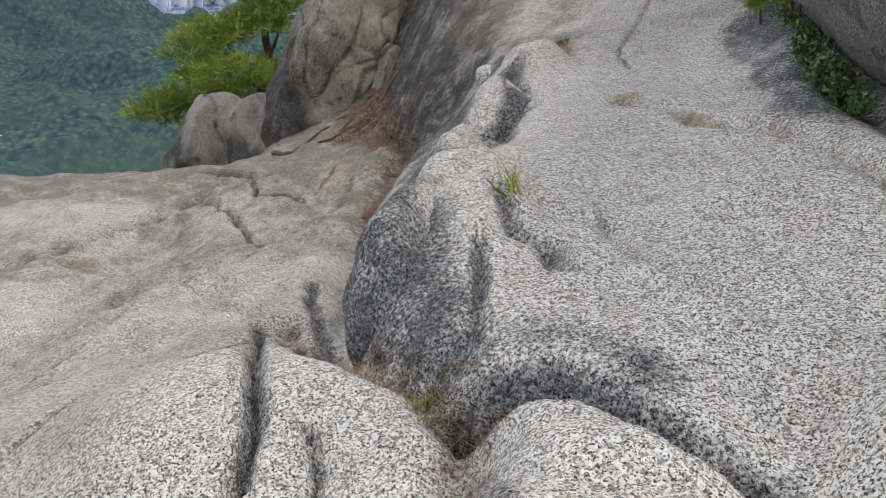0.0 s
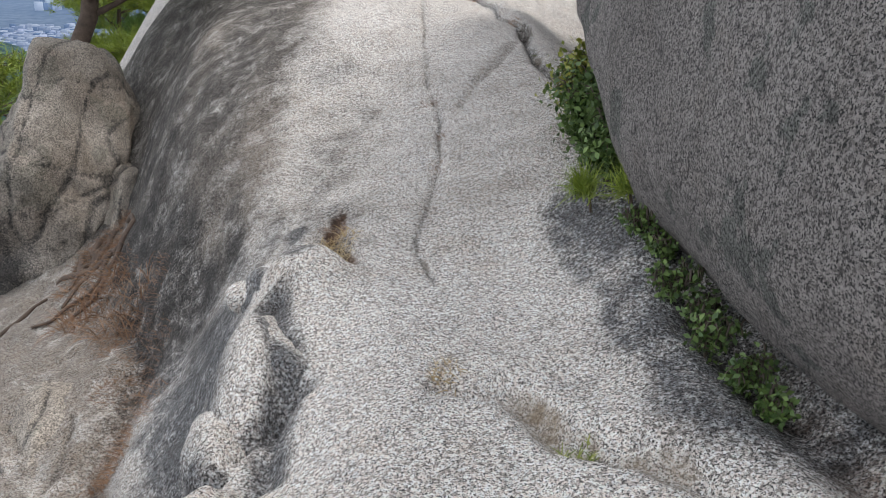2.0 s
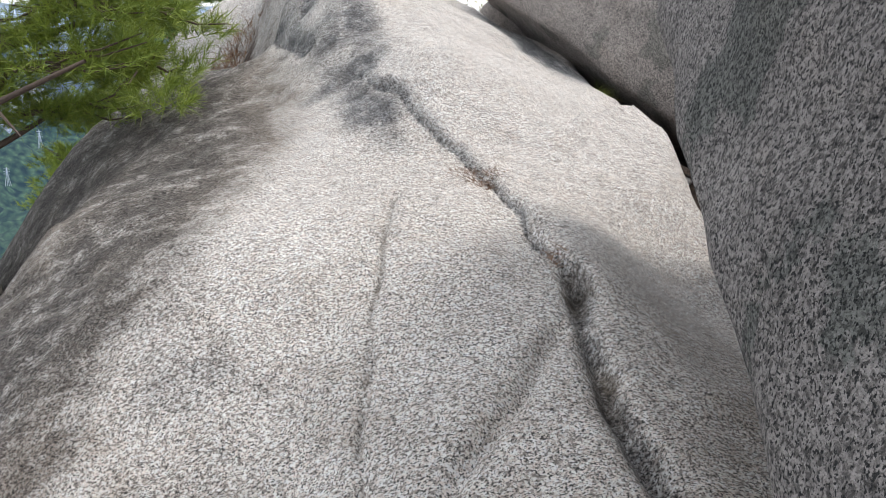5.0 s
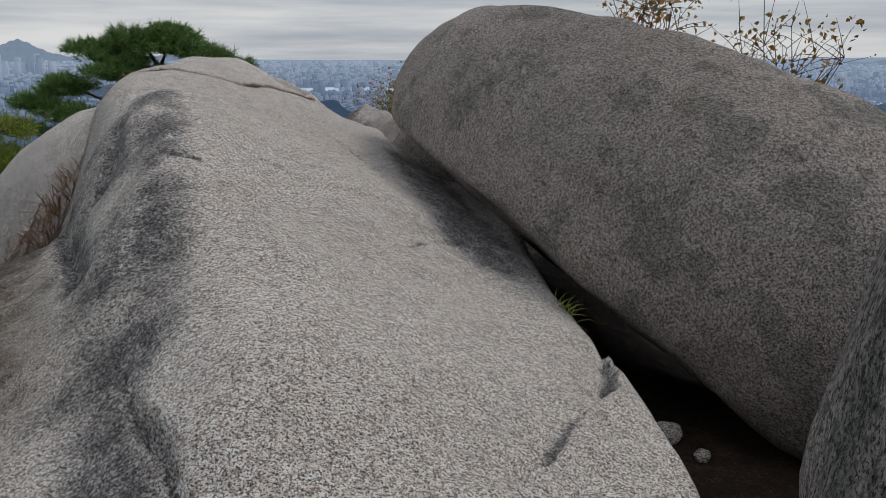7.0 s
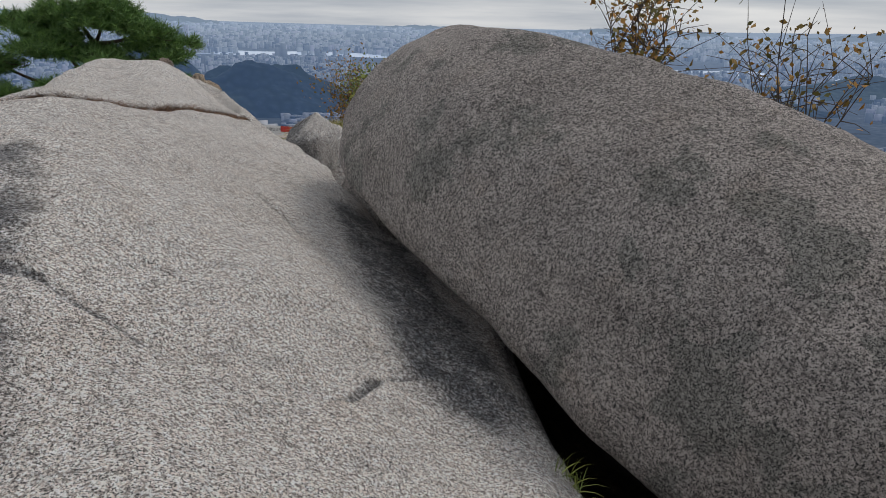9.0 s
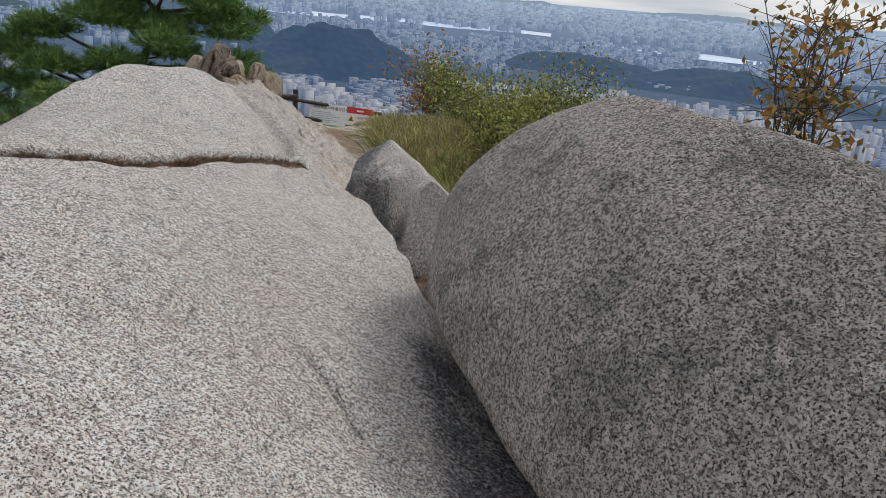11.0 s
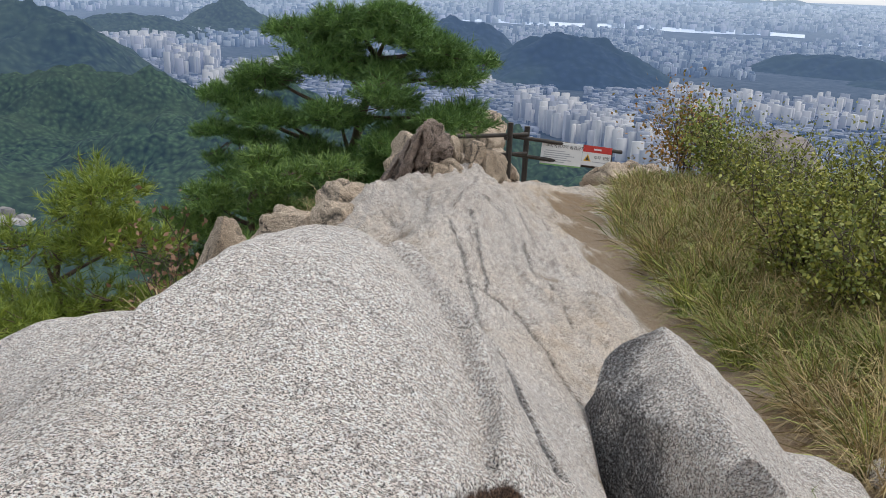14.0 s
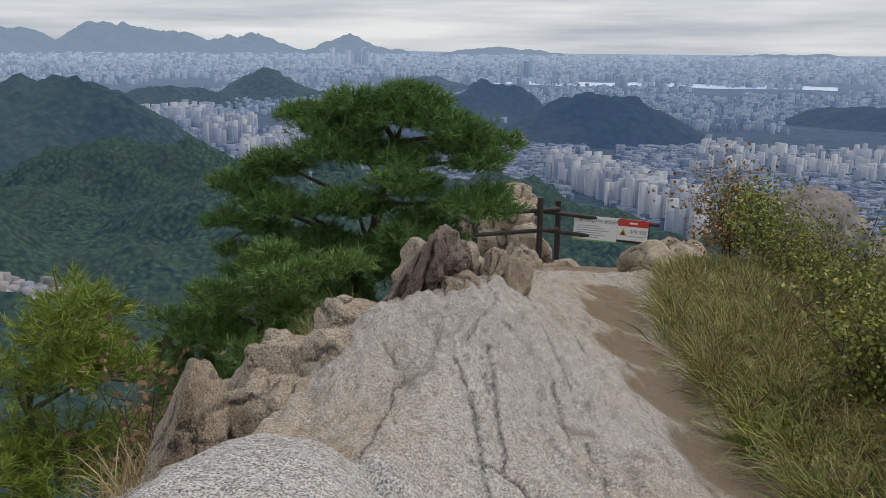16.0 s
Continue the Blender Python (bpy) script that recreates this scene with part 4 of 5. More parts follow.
pine(-1.15, 4.2, "young pine with bright yellow-green needles beside the slab",
     [(-1.15, 4.2, -.2), (-1.1, 4.25, .8), (-.9, 4.4, 1.7), (-.95, 4.5, 2.6), (-1.2, 4.6, 3.3)],
     [(-.2, 4.4, 2.2, .5, .5), (.0, 4.6, 2.15, .4, .55), (-.5, 4.2, 1.85, .5, .5), (.1, 4.5, 1.85, .4, .5), (-.15, 4.3, 2.55, .4, .4), (-.7, 4.1, 2.65, .5, .5), (-.3, 4.2, 2.95, .42, .4), (-1.5, 4.6, 2.2, .5, .5), (-1.2, 4.6, 3.2, .5, .5), (-.95, 3.9, 2.1, .5, .5), (-.8, 4.2, 3.2, .4, .4), (-.4, 4.5, 1.6, .4, .5), (-.9, 4.2, 1.7, .45, .5), (0, 4.7, 2.4, .35, .6)],
     NEEDLE_SUN, 61, 30, .11, .0048, 210, .09)
pine(-2.3, 17.6, "spreading pine with dark green needles behind the crest",
     [(-2.2, 17.6, -2.2), (-2.2, 17.6, -.4), (-2.45, 17.5, .6), (-2.2, 17.6, 1.5), (-2.0, 17.6, 2.4)],
     [(-2.35, 17.5, 3.0, 0.63, 0.45), (-1.75, 17.4, 2.85, 0.57, 0.45), (-3.05, 17.4, 2.75, 0.52, 0.45), (-1.15, 17.3, 2.6, 0.57, 0.43), (-.75, 17.3, 2.3, 0.46, 0.45), (-2.5, 17.3, 2.4, 0.63, 0.45), (-3.5, 17.2, 2.15, 0.48, 0.45), (-1.6, 17.1, 2.15, 0.57, 0.45), (-4.2, 17.2, 1.75, 0.46, 0.45), (-3.3, 17.1, 1.6, 0.57, 0.45),
      (-.95, 17.2, 1.75, 0.52, 0.45), (-2.3, 17.0, 1.65, 0.57, 0.45), (-3.9, 17.2, 1.25, 0.46, 0.45), (-1.4, 17.0, 1.35, 0.57, 0.49), (-2.9, 17.0, 1.0, 0.63, 0.49), (-2.0, 16.9, .9, 0.63, 0.52), (-1.0, 17.0, 1.0, 0.48, 0.52), (-3.5, 17.0, .6, 0.57, 0.52), (-2.6, 16.8, .3, 0.69, 0.52), (-1.6, 16.8, .4, 0.63, 0.52), (-1.0, 16.9, .3, 0.52, 0.52), (-2.2, 16.7, -.4, 0.75, 0.59), (-3.3, 16.9, -.2, 0.63, 0.59), (-1.4, 16.8, -.4, 0.63, 0.59)],
     NEEDLE, 62, 22, .13, .013, 330, .13)
pine(-2.9, 15.4, "low bushy pine below the crest",
     [(-2.9, 15.4, -2.4), (-2.9, 15.3, -1), (-2.8, 15.3, .2), (-2.8, 15.3, .9)],
     [(-2.0, 15.1, 1.3, .42, .4), (-2.6, 15.2, 1.25, .45, .4), (-3.2, 15.1, .9, .45, .4), (-3.7, 15.0, .5, .45, .4), (-3.8, 14.9, .0, .45, .4), (-2.3, 15.1, .75, .5, .5), (-3.2, 15.1, .5, .5, .5), (-2.0, 14.9, .3, .55, .5), (-2.7, 14.8, .1, .6, .5), (-3.4, 14.8, -.3, .6, .5), (-1.8, 14.6, -.2, .5, .5), (-2.5, 14.4, -.6, .6, .5), (-3.2, 14.3, -.9, .6, .5)],
     NEEDLE_MID, 63, 22, .12, .012, 230, .09)
pine(-3.0, 12.0, "young pine with yellow-green needles below the ridge",
     [(-3.0, 12.0, -2.6), (-3.0, 12.0, -1), (-2.95, 12, .2), (-2.9, 12, 1.2)],
     [(-2.55, 12.0, 1.75, .42000000000000004, .7), (-2.25, 11.8, 1.35, .47250000000000003, .6), (-2.95, 11.9, 1.3, .47250000000000003, .6), (-2.05, 11.7, .9, .525, .5), (-2.65, 11.5, .8, .5775000000000001, .5), (-3.25, 11.8, .7, .525, .5), (-1.85, 11.7, .3, .525, .5), (-2.45, 11.3, .1, .63, .5), (-3.15, 11.4, .0, .63, .5), (-1.95, 11.1, -.4, .63, .5), (-2.65, 10.9, -.6, .63, .5)],
     NEEDLE_SUN, 64, 24, .11, .009, 220, .07)
pine(-3.2, 6.4, "pine with dark green needles below the slab",
     [(-3.2, 6.4, -4), (-3.2, 6.4, -2), (-3.0, 6.4, -.5), (-3.0, 6.4, .4)],
     [(-3.0, 6.4, .5, .6, .5), (-2.6, 6.0, .1, .6, .5), (-3.4, 5.9, -.1, .6, .5), (-2.9, 5.6, -.6, .7, .5), (-2.3, 5.8, -.4, .5, .5), (-3.6, 5.6, -.9, .6, .5), (-2.6, 5.3, -1.1, .6, .5)],
     NEEDLE_SUN, 65, 22, .12, .011, 220, .1)


def patch(name, label, spots, material, count, length, width, seed, aim=(0, 0, 1), spread=.35, droop=.35, category="grass", group="", kind="stuff", segments=3, tussock=0):
    """Grass: blades rooted in round spots (x, y, radius)."""
    rng = np.random.RandomState(seed)
    area = np.array([r * r for _, _, r in spots])
    pick = rng.choice(len(spots), count, p=area / area.sum())
    s = np.array(spots)[pick]
    a, r = rng.uniform(0, 2 * np.pi, count), np.sqrt(rng.uniform(0, 1, count)) * s[:, 2]
    px, py = s[:, 0] + np.cos(a) * r, s[:, 1] + np.sin(a) * r
    aims = np.tile(np.array(aim, float), (count, 1))
    if tussock:
        k = rng.randint(0, count // tussock, count)
        out = rng.normal(0, 1, (count, 2))
        px, py = px[k] + out[:, 0] * .05, py[k] + out[:, 1] * .05
        aims[:, :2] += out * .3
        aims *= rng.uniform(.6, 1.25, count // tussock)[k][:, None]
    pz = np.array([height_at(u, w) for u, w in zip(px, py)])
    roots = np.stack([px, py, pz - .01], 1)
    v, f = blades(rng, roots, aims, length, width, spread, segments, droop)
    if segments == 1:
        lying = v.reshape(-1, 3, 3)
        lying[:, 2, 2] = lying[:, 0, 2] + .02 + .2 * (lying[:, 2, 2] - lying[:, 0, 2])
    ob = new(name, raw_mesh(name, v, f, material))
    return tagged(ob, label, category, group, kind)


def along(radius, step, *points):
    """Round spots spaced along a line."""
    out = []
    for (ax, ay), (bx, by) in zip(points[:-1], points[1:]):
        n = max(int(math.hypot(bx - ax, by - ay) / step), 1)
        out += [(ax + (bx - ax) * i / n, ay + (by - ay) * i / n, radius) for i in range(n)]
    return out


BANK = [(3.1, 10.2, .45), (3.15, 11.0, .5), (2.95, 11.8, .6), (2.75, 12.6, .7), (2.6, 13.4, .7), (2.4, 14.3, .8), (2.2, 15.3, .7), (2.2, 16.3, .7), (2.2, 17.3, .6), (3.5, 11.4, .5), (3.6, 12.6, .6), (3.7, 14.0, .7), (3.5, 15.6, .9), (3.3, 17.0, .8)]
patch("grass", "tall tawny autumn grass on the bank beside the path", BANK, GRASS_TAN, 24000, .64, .008, 71, (-.12, -.1, 1), .34, .5, tussock=40)
patch("grass", "tall green grass on the bank beside the path", BANK, GRASS_GREEN, 24000, .58, .009, 72, (-.1, -.1, 1), .34, .5, tussock=40)
patch("grass", "dry straw-coloured grass at the near end of the bank", [(3.1, 10.0, .35), (2.95, 10.6, .3), (2.85, 11.2, .25), (2.65, 12.0, .25)], STRAW, 1600, .6, .005, 73, (-.3, -.2, 1), .45, .7)
patch("grass_tuft", "green grass tuft growing against the granite block", [(2.42, 9.14, .07)], GRASS_GREEN, 300, .4, .007, 74, (.1, -.3, 1), .4, .5)
patch("grass_tuft", "dry grass growing below the crest", [(-.75, 12.4, .3), (-1.2, 11.0, .2), (-1.1, 10.7, .2)], STRAW, 420, .5, .006, 75, (0, 0, 1), .4, .4)
patch("grass_tuft", "small green grass tuft in a crack of the rock", [(1.13, -1.74, .04)], GRASS_GREEN, 26, .13, .008, 76, (0, -.2, 1), .45, .35)
patch("grass_tuft", "yellow-green grass tuft among dry needles", [(1.08, -2.5, .04)], GRASS_GREEN, 40, .09, .005, 77, (0, 0, 1), .6, .4)
patch("grass_tuft", "dry grass tuft in a pocket of the slab", [(1.12, .3, .07), (1.1, .15, .06)], STRAW, 260, .14, .004, 78, (.1, -.5, .7), .5, .6)
patch("grass_tuft", "small dry grass tuft on the slab", [(1.44, -.66, .05)], STRAW, 90, .07, .004, 79, (0, 0, 1), .8, .4)
patch("grass_tuft", "small green grass tuft at the foot of the slab", [(1.72, -1.05, .05)], GRASS_GREEN, 70, .06, .004, 80, (0, 0, 1), .8, .4)
patch("grass_tuft", "brown dry weeds in the gully", [(-.25, 1.55, .2), (.0, 1.25, .15)], LITTER, 420, .22, .005, 81, (0, -.2, 1), .7, .5)
patch("grass_tuft", "dry rusty weeds beside the dark knob", [(.15, 6.6, .15), (.0, 7.0, .2), (.1, 6.3, .12)], LITTER, 500, .22, .006, 88, (0, -.1, 1), .6, .4)
patch("grass_tuft", "small dark grass tuft at the edge of the slab", [(2.74, 5.0, .05)], GRASS_GREEN, 60, .12, .004, 82, (.2, -.2, 1), .6, .4)
patch("fallen_needles", "rust-brown pine needles lying in the long crack", along(.024, .04, (.35, 6.62), (.6, 6.7), (.81, 6.8), (.9, 6.9), (1.03, 7.09), (1.14, 7.3), (1.25, 7.52), (1.36, 7.74), (1.5, 8.0)), LITTER, 7500, .05, .0034, 83, (0, 0, .25), .8, .1, "pine needles", segments=1)
patch("fallen_needles", "rust-brown pine needles caught in the slab's crack", [(1.8, 2.86, .05), (1.86, 2.74, .06), (2.02, 2.04, .04)], LITTER, 520, .07, .003, 84, (0, 0, .3), .8, .1, "pine needles", segments=1)
patch("fallen_needles", "brown pine needles lying in the gully", [(.9, -2.36, .07), (1.0, -2.44, .08), (1.12, -2.53, .08), (1.22, -2.62, .06), (.3, .3, .15), (.22, .75, .15), (.2, .0, .12), (1.8, -2.6, .05), (.1, 1.1, .2), (-.15, 1.45, .2), (.4, -.7, .08), (.5, -1.2, .08)], LITTER, 4200, .07, .0028, 85, (0, 0, .2), .8, .1, "pine needles", segments=1)
patch("fallen_needles", "thick brown pine needles among the roots of the gully", [(-.45, 2.3, .2), (-.4, 2.0, .2), (-.5, 2.6, .2), (-.2, 1.7, .15), (.05, 1.1, .1), (.15, .6, .1), (.25, .1, .1), (.35, -.4, .08)], LITTER, 5200, .08, .004, 89, (0, 0, .25), .8, .1, "pine needles", segments=1)
patch("fallen_needles", "brown pine needles on the trodden soil", [(2.05, 8.55, .12), (2.2, 8.3, .16), (2.3, 7.9, .14), (1.95, 8.75, .1)], LITTER, 1100, .06, .003, 86, (0, 0, .15), .8, .1, "pine needles", segments=1)
patch("fallen_needles", "brown needles in pockets of the steep slab", [(1.52, 1.2, .035), (1.54, .85, .03), (1.52, .65, .03), (1.1, .42, .06)], LITTER, 420, .05, .003, 87, (0, 0, .3), .8, .1, "pine needles", segments=1)


def shrub(x, y, label, height, reach, stems, leaves, leaf_size, leaf_material, seed, name="shrub", z=None, bare=0.0, fill=False):
    """A shrub: forking stems and many small leaves near their ends."""
    rng = np.random.RandomState(seed)
    z = height_at(x, y) if z is None else z
    ob = empty(name, x, y, z, label, "shrub")
    tips = []
    for _ in range(stems):
        a, lean = rng.uniform(0, 2 * np.pi), rng.uniform(.15, 1) * reach
        h = height * rng.uniform(.65, 1.1)
        end = np.array([math.cos(a) * lean, math.sin(a) * lean, h])
        line = np.stack([end * t * [t ** .5, t ** .5, 1] for t in np.linspace(0.0, 1, 6)]) + np.vstack([np.zeros((1, 3)), rng.normal(0, .025 * height, (5, 3))])
        pieces = [tube(line, np.linspace(.009, .0025, 6) * height ** .5, 5)]
        for j in (2, 3, 4, 5):
            for _ in range(3):
                tw = line[j] + rng.normal(0, 1, 3) * [.16, .16, .12] * height + [0, 0, .1 * height]
                pieces.append(tube(np.stack([line[j], (line[j] + tw) / 2 + [0, 0, .02], tw]), (.004, .003, .0015), 4))
                tips += [tw, (line[j] + tw) / 2]
        child("stem", raw_mesh("stem", *joined(pieces), TWIG), ob)
    tips = np.array(tips)
    keep = rng.rand(len(tips)) >= bare
    tips = tips[keep] if keep.any() else tips[:1]
    base = tips[rng.randint(0, len(tips), leaves)] + rng.normal(0, .035 * height if not fill else .13 * height, (leaves, 3))
    d = rng.normal(0, 1, (leaves, 3)) + [0, 0, .3]
    d /= np.linalg.norm(d, axis=1)[:, None]
    s = np.cross(d, rng.normal(0, 1, (leaves, 3)))
    s /= np.linalg.norm(s, axis=1)[:, None]
    ln = (leaf_size * rng.uniform(.6, 1.3, leaves))[:, None]
    fold = np.cross(d, s) * ln * .12
    v = np.stack([base, base + d * ln * .5 + s * ln * .3 + fold, base + d * ln, base + d * ln * .5 - s * ln * .3 + fold], 1).reshape(-1, 3)
    leaf = child("leaves", raw_mesh("leaves", v, np.arange(4 * leaves).reshape(-1, 4), leaf_material), ob)
    leaf["kind"] = "stuff"
    return ob


shrub(2.04, .3, "leafy evergreen shrub squeezed under the boulder", .24, .09, 14, 3000, .026, LEAF_GREEN, 91, fill=True)
shrub(2.05, .08, "leafy evergreen shrub squeezed under the boulder", .18, .08, 12, 2400, .026, LEAF_GREEN, 92, fill=True)
shrub(2.07, .58, "yellowing shrub squeezed under the boulder", .24, .09, 14, 2600, .024, LEAF_YELLOW, 93, fill=True)
for sx, sy, sh, sd in ((2.07, -.3, .09, 94), (2.1, -.42, .07, 95), (2.08, -.55, .1, 89), (2.12, -.68, .08, 90), (2.09, -.8, .11, 88), (2.12, -.94, .08, 87), (2.14, -1.08, .07, 86)):
    shrub(sx, sy, "low dark green plant at the boulder's foot", sh, .08, 6, 420, .02, LEAF_GREEN, sd, fill=True)
shrub(4.45, 9.5, "shrub with orange and green autumn leaves", 1.45, .5, 14, 900, .06, LEAF_RED, 96, bare=.3)
shrub(5.3, 8.7, "half-bare shrub with orange autumn leaves", 1.4, .6, 14, 420, .055, LEAF_RED, 97, bare=.5)
shrub(5.0, 10.2, "shrub with orange and green autumn leaves", 1.3, .7, 10, 520, .07, LEAF_RED, 98, bare=.3)
for sx, sy, sh, sd in ((3.5, 14.2, .8, 101), (3.1, 15.4, .75, 102), (3.7, 13.4, .95, 103), (3.55, 12.4, .75, 104), (3.2, 13.6, .8, 105), (2.8, 16.8, .7, 106), (2.95, 12.9, .72, 100), (3.15, 12.1, .7, 99)):
    shrub(sx, sy, "green and yellow shrub standing in the tall grass", sh, .55, 12, 2600, .038, LEAF_YELLOW, sd, fill=True)
shrub(2.3, 18.3, "rust-brown leafy shrub at the end of the grass bank", 1.15, .5, 10, 2400, .055, LEAF_RED, 107, fill=True)
shrub(2.7, 17.6, "olive-green leafy shrub at the end of the grass bank", 1.0, .5, 9, 2000, .055, GRASS_GREEN, 108, fill=True)
shrub(-1.5, 11.4, "rusty dry shrub below the crest", .9, .35, 9, 500, .05, LITTER, 109, z=.6, fill=True)


def needle_clump(x, y, z, label, n, length, seed):
    """A short pine seedling, a fan of long needles."""
    rng = np.random.RandomState(seed)
    ob = empty("pine_seedling", x, y, z, label, "seedling")
    child("stem", raw_mesh("stem", *tube([(0, 0, -.08), (-.02, -.02, 0), (-.05, -.03, .03)], (.006, .005, .003), 5), BARK), ob)
    roots = rng.normal(0, .018, (n, 3)) + [-.04, -.03, .02]
    leaf = child("needles", raw_mesh("needles", *blades(rng, roots, np.tile([-.25, -.25, .8], (n, 1)), length, .003, .45, 2, .15), NEEDLE_SUN), ob)
    leaf["kind"] = "stuff"


needle_clump(1.98, -.02, height_at(1.98, -.02) + .06, "bright green pine seedling rooted in a crack", 380, .11, 111)
needle_clump(2.08, -.14, height_at(2.08, -.14) + .05, "bright green pine seedling rooted in a crack", 300, .09, 112)

# gnarled roots in the gully and a dead branch
for rs, pts in ((121, [(-.35, 2.4, .5), (-.3, 2.0, .3), (-.2, 1.7, .2), (-.35, 1.5, .1)]), (122, [(-.5, 2.5, .4), (-.45, 2.1, .2), (-.15, 1.9, .25)]), (123, [(-.2, 2.3, .55), (-.1, 1.95, .4), (-.25, 1.75, .15), (-.6, 1.6, -.05)]), (124, [(-1.2, 2.2, -.25), (-.9, 1.9, -.15), (-.6, 1.9, -.05)]), (125, [(-.55, 2.7, .2), (-.5, 2.35, .1), (-.4, 2.0, .1), (-.45, 1.7, 0)]), (126, [(-.65, 2.6, .2), (-.55, 2.2, .1), (-.3, 2.1, .1), (-.2, 1.9, .1)]), (127, [(-.4, 2.6, .2), (-.55, 2.3, .1), (-.5, 1.95, .1)]), (128, [(-.7, 2.3, .2), (-.5, 2.15, .1), (-.35, 2.2, .1), (-.25, 2.4, .1)])):
    rng = np.random.RandomState(rs)
    p = np.array(pts, float)
    p[:, 2] = [height_at(u, w) + .015 for u, w, _ in pts]
    fine = np.stack([np.interp(np.linspace(0, 1, 12), np.linspace(0, 1, len(p)), p[:, k]) for k in range(3)], 1) + rng.normal(0, .012, (12, 3))
    fine[:, 2] = [height_at(u, w) + .012 for u, w, _ in fine]
    ob = new("tree_root", raw_mesh("tree_root", *tube(fine, np.linspace(.022, .008, 12), 7), BARK, True))
    tagged(ob, "gnarled brown tree root over the rock of the gully", "root")
rng = np.random.RandomState(131)
dead = [tube([(-1.1, 4.0, 1.5), (-.7, 3.6, 1.7), (-.2, 3.4, 1.75), (.25, 3.3, 1.95)], (.03, .022, .015, .008), 6), tube([(-.7, 3.6, 1.7), (-.5, 3.3, 1.9)], (.012, .005), 5), tube([(-.2, 3.4, 1.75), (.0, 3.2, 1.65)], (.01, .004), 5)]
tagged(new("dead_branch", raw_mesh("dead_branch", *joined(dead), BARK, True)), "grey dead branch reaching out from the pine", "branch")


# ---- fence and sign ----
def capped(points, radius):
    v, q = tube(points, [radius] * len(points), 10)
    bm = bmesh.new()
    vs = [bm.verts.new(c) for c in v]
    for f in q:
        bm.faces.new([vs[i] for i in f])
    bm.faces.new(vs[:10][::-1])
    bm.faces.new(vs[-10:])
    me = bpy.data.meshes.new("timber")
    bm.to_mesh(me)
    bm.free()
    me.materials.append(TIMBER)
    return me


fence = empty("fence", -.95, 23.09, -.6, "dark brown timber fence at the cliff edge", "fence")
F0 = Vector((-.95, 23.09, -.6))
for px, py, top, low in ((-2.06, 22.35, .55, -.9), (-.93, 23.09, .76, -.8), (-.7, 23.93, .57, -.9), (1.06, 24.28, .16, -1.0), (-2.99, 23.66, .54, -1.0)):
    child("post", capped([Vector((px, py, low)) - F0, Vector((px, py, (low + top) / 2)) - F0, Vector((px, py, top)) - F0], .06), fence)
for a, b in (((-2.1, 22.33, .5), (-.6, 23.35, .5)), ((-2.06, 22.35, .1), (-.6, 23.35, .1)), ((-.95, 23.2, .47), (1.3, 24.35, .1)), ((-.95, 23.2, .1), (1.3, 24.35, -.3)), ((-3.2, 23.7, .3), (-2.0, 22.4, .3)), ((-1.0, 23.0, .45), (-.7, 23.95, .42))):
    child("rail", capped([Vector(a) - F0, (Vector(a) + Vector(b)) / 2 - F0, Vector(b) - F0], .042), fence)


def board(name, x0, x1, z0, z1, y, thick, material, parent, label=""):
    bm = bmesh.new()
    bmesh.ops.create_cube(bm, size=1)
    bmesh.ops.scale(bm, vec=(x1 - x0, thick, z1 - z0), verts=bm.verts)
    bmesh.ops.translate(bm, vec=((x0 + x1) / 2, y, (z0 + z1) / 2), verts=bm.verts)
    me = bpy.data.meshes.new(name)
    bm.to_mesh(me)
    bm.free()
    me.materials.append(material)
    return child(name, me, parent, label)


WHITE = plain("sign_white", (.74, .75, .75), (.82, .82, .82), 9, .5, .0005)
RED = plain("sign_red", (.48, .03, .025), (.6, .05, .04), 9, .5, .0005)
INK = plain("sign_ink", (.03, .03, .035), (.06, .06, .06), 9, .5, .0005)
GREYINK = plain("sign_grey_print", (.32, .33, .36), (.45, .46, .5), 9, .5, .0005)
GREEN = plain("sign_green", (.16, .34, .12), (.22, .42, .16), 9, .5, .0005)
YELLOW = plain("sign_yellow", (.7, .42, .03), (.8, .5, .05), 9, .5, .0005)


def words(body, x, z, size, material, parent, y=-.014):
    cu = bpy.data.curves.new("lettering", "FONT")
    cu.body, cu.size, cu.align_x, cu.extrude = body, size, "LEFT", .001
    cu.materials.append(material)
    ob = child("lettering", cu, parent)
    ob.matrix_local = pose(x, y, z, 90, 0, 0)


sign = empty("warning_sign", -.32, 23.62, .36, "white warning notice board with small print on the fence", "sign")
sign.rotation_euler = (radians(-6), radians(4), radians(12))
board("panel", 0, .86, -.5, 0, 0, .02, WHITE, sign)
board("border", 0, .86, -.5, -.47, -.012, .005, GREEN, sign, "green lower border")
words("추락위험지역 출입금지", .09, -.12, .085, INK, sign)
for i in range(6):
    board("print_line", .06 if i else .09, .5 + .05 * ((i * 7) % 5), -.2 - .045 * i, -.185 - .045 * i, -.012, .004, GREYINK, sign, "line of small grey print")
sign2 = empty("danger_sign", .53, 23.8, .3, "red and white danger board beside the notice on the fence", "sign")
sign2.rotation_euler = (radians(-6), radians(5), radians(12))
board("panel", 0, .6, -.42, 0, 0, .02, WHITE, sign2)
board("red_band", 0, .6, -.14, 0, -.012, .006, RED, sign2, "red heading band")
board("print_line", .22, .38, -.09, -.055, -.017, .004, WHITE, sign2, "white heading print")
words("추락 위험", .24, -.27, .085, INK, sign2)
board("print_line", .22, .54, -.34, -.325, -.012, .004, GREYINK, sign2, "line of small grey print")
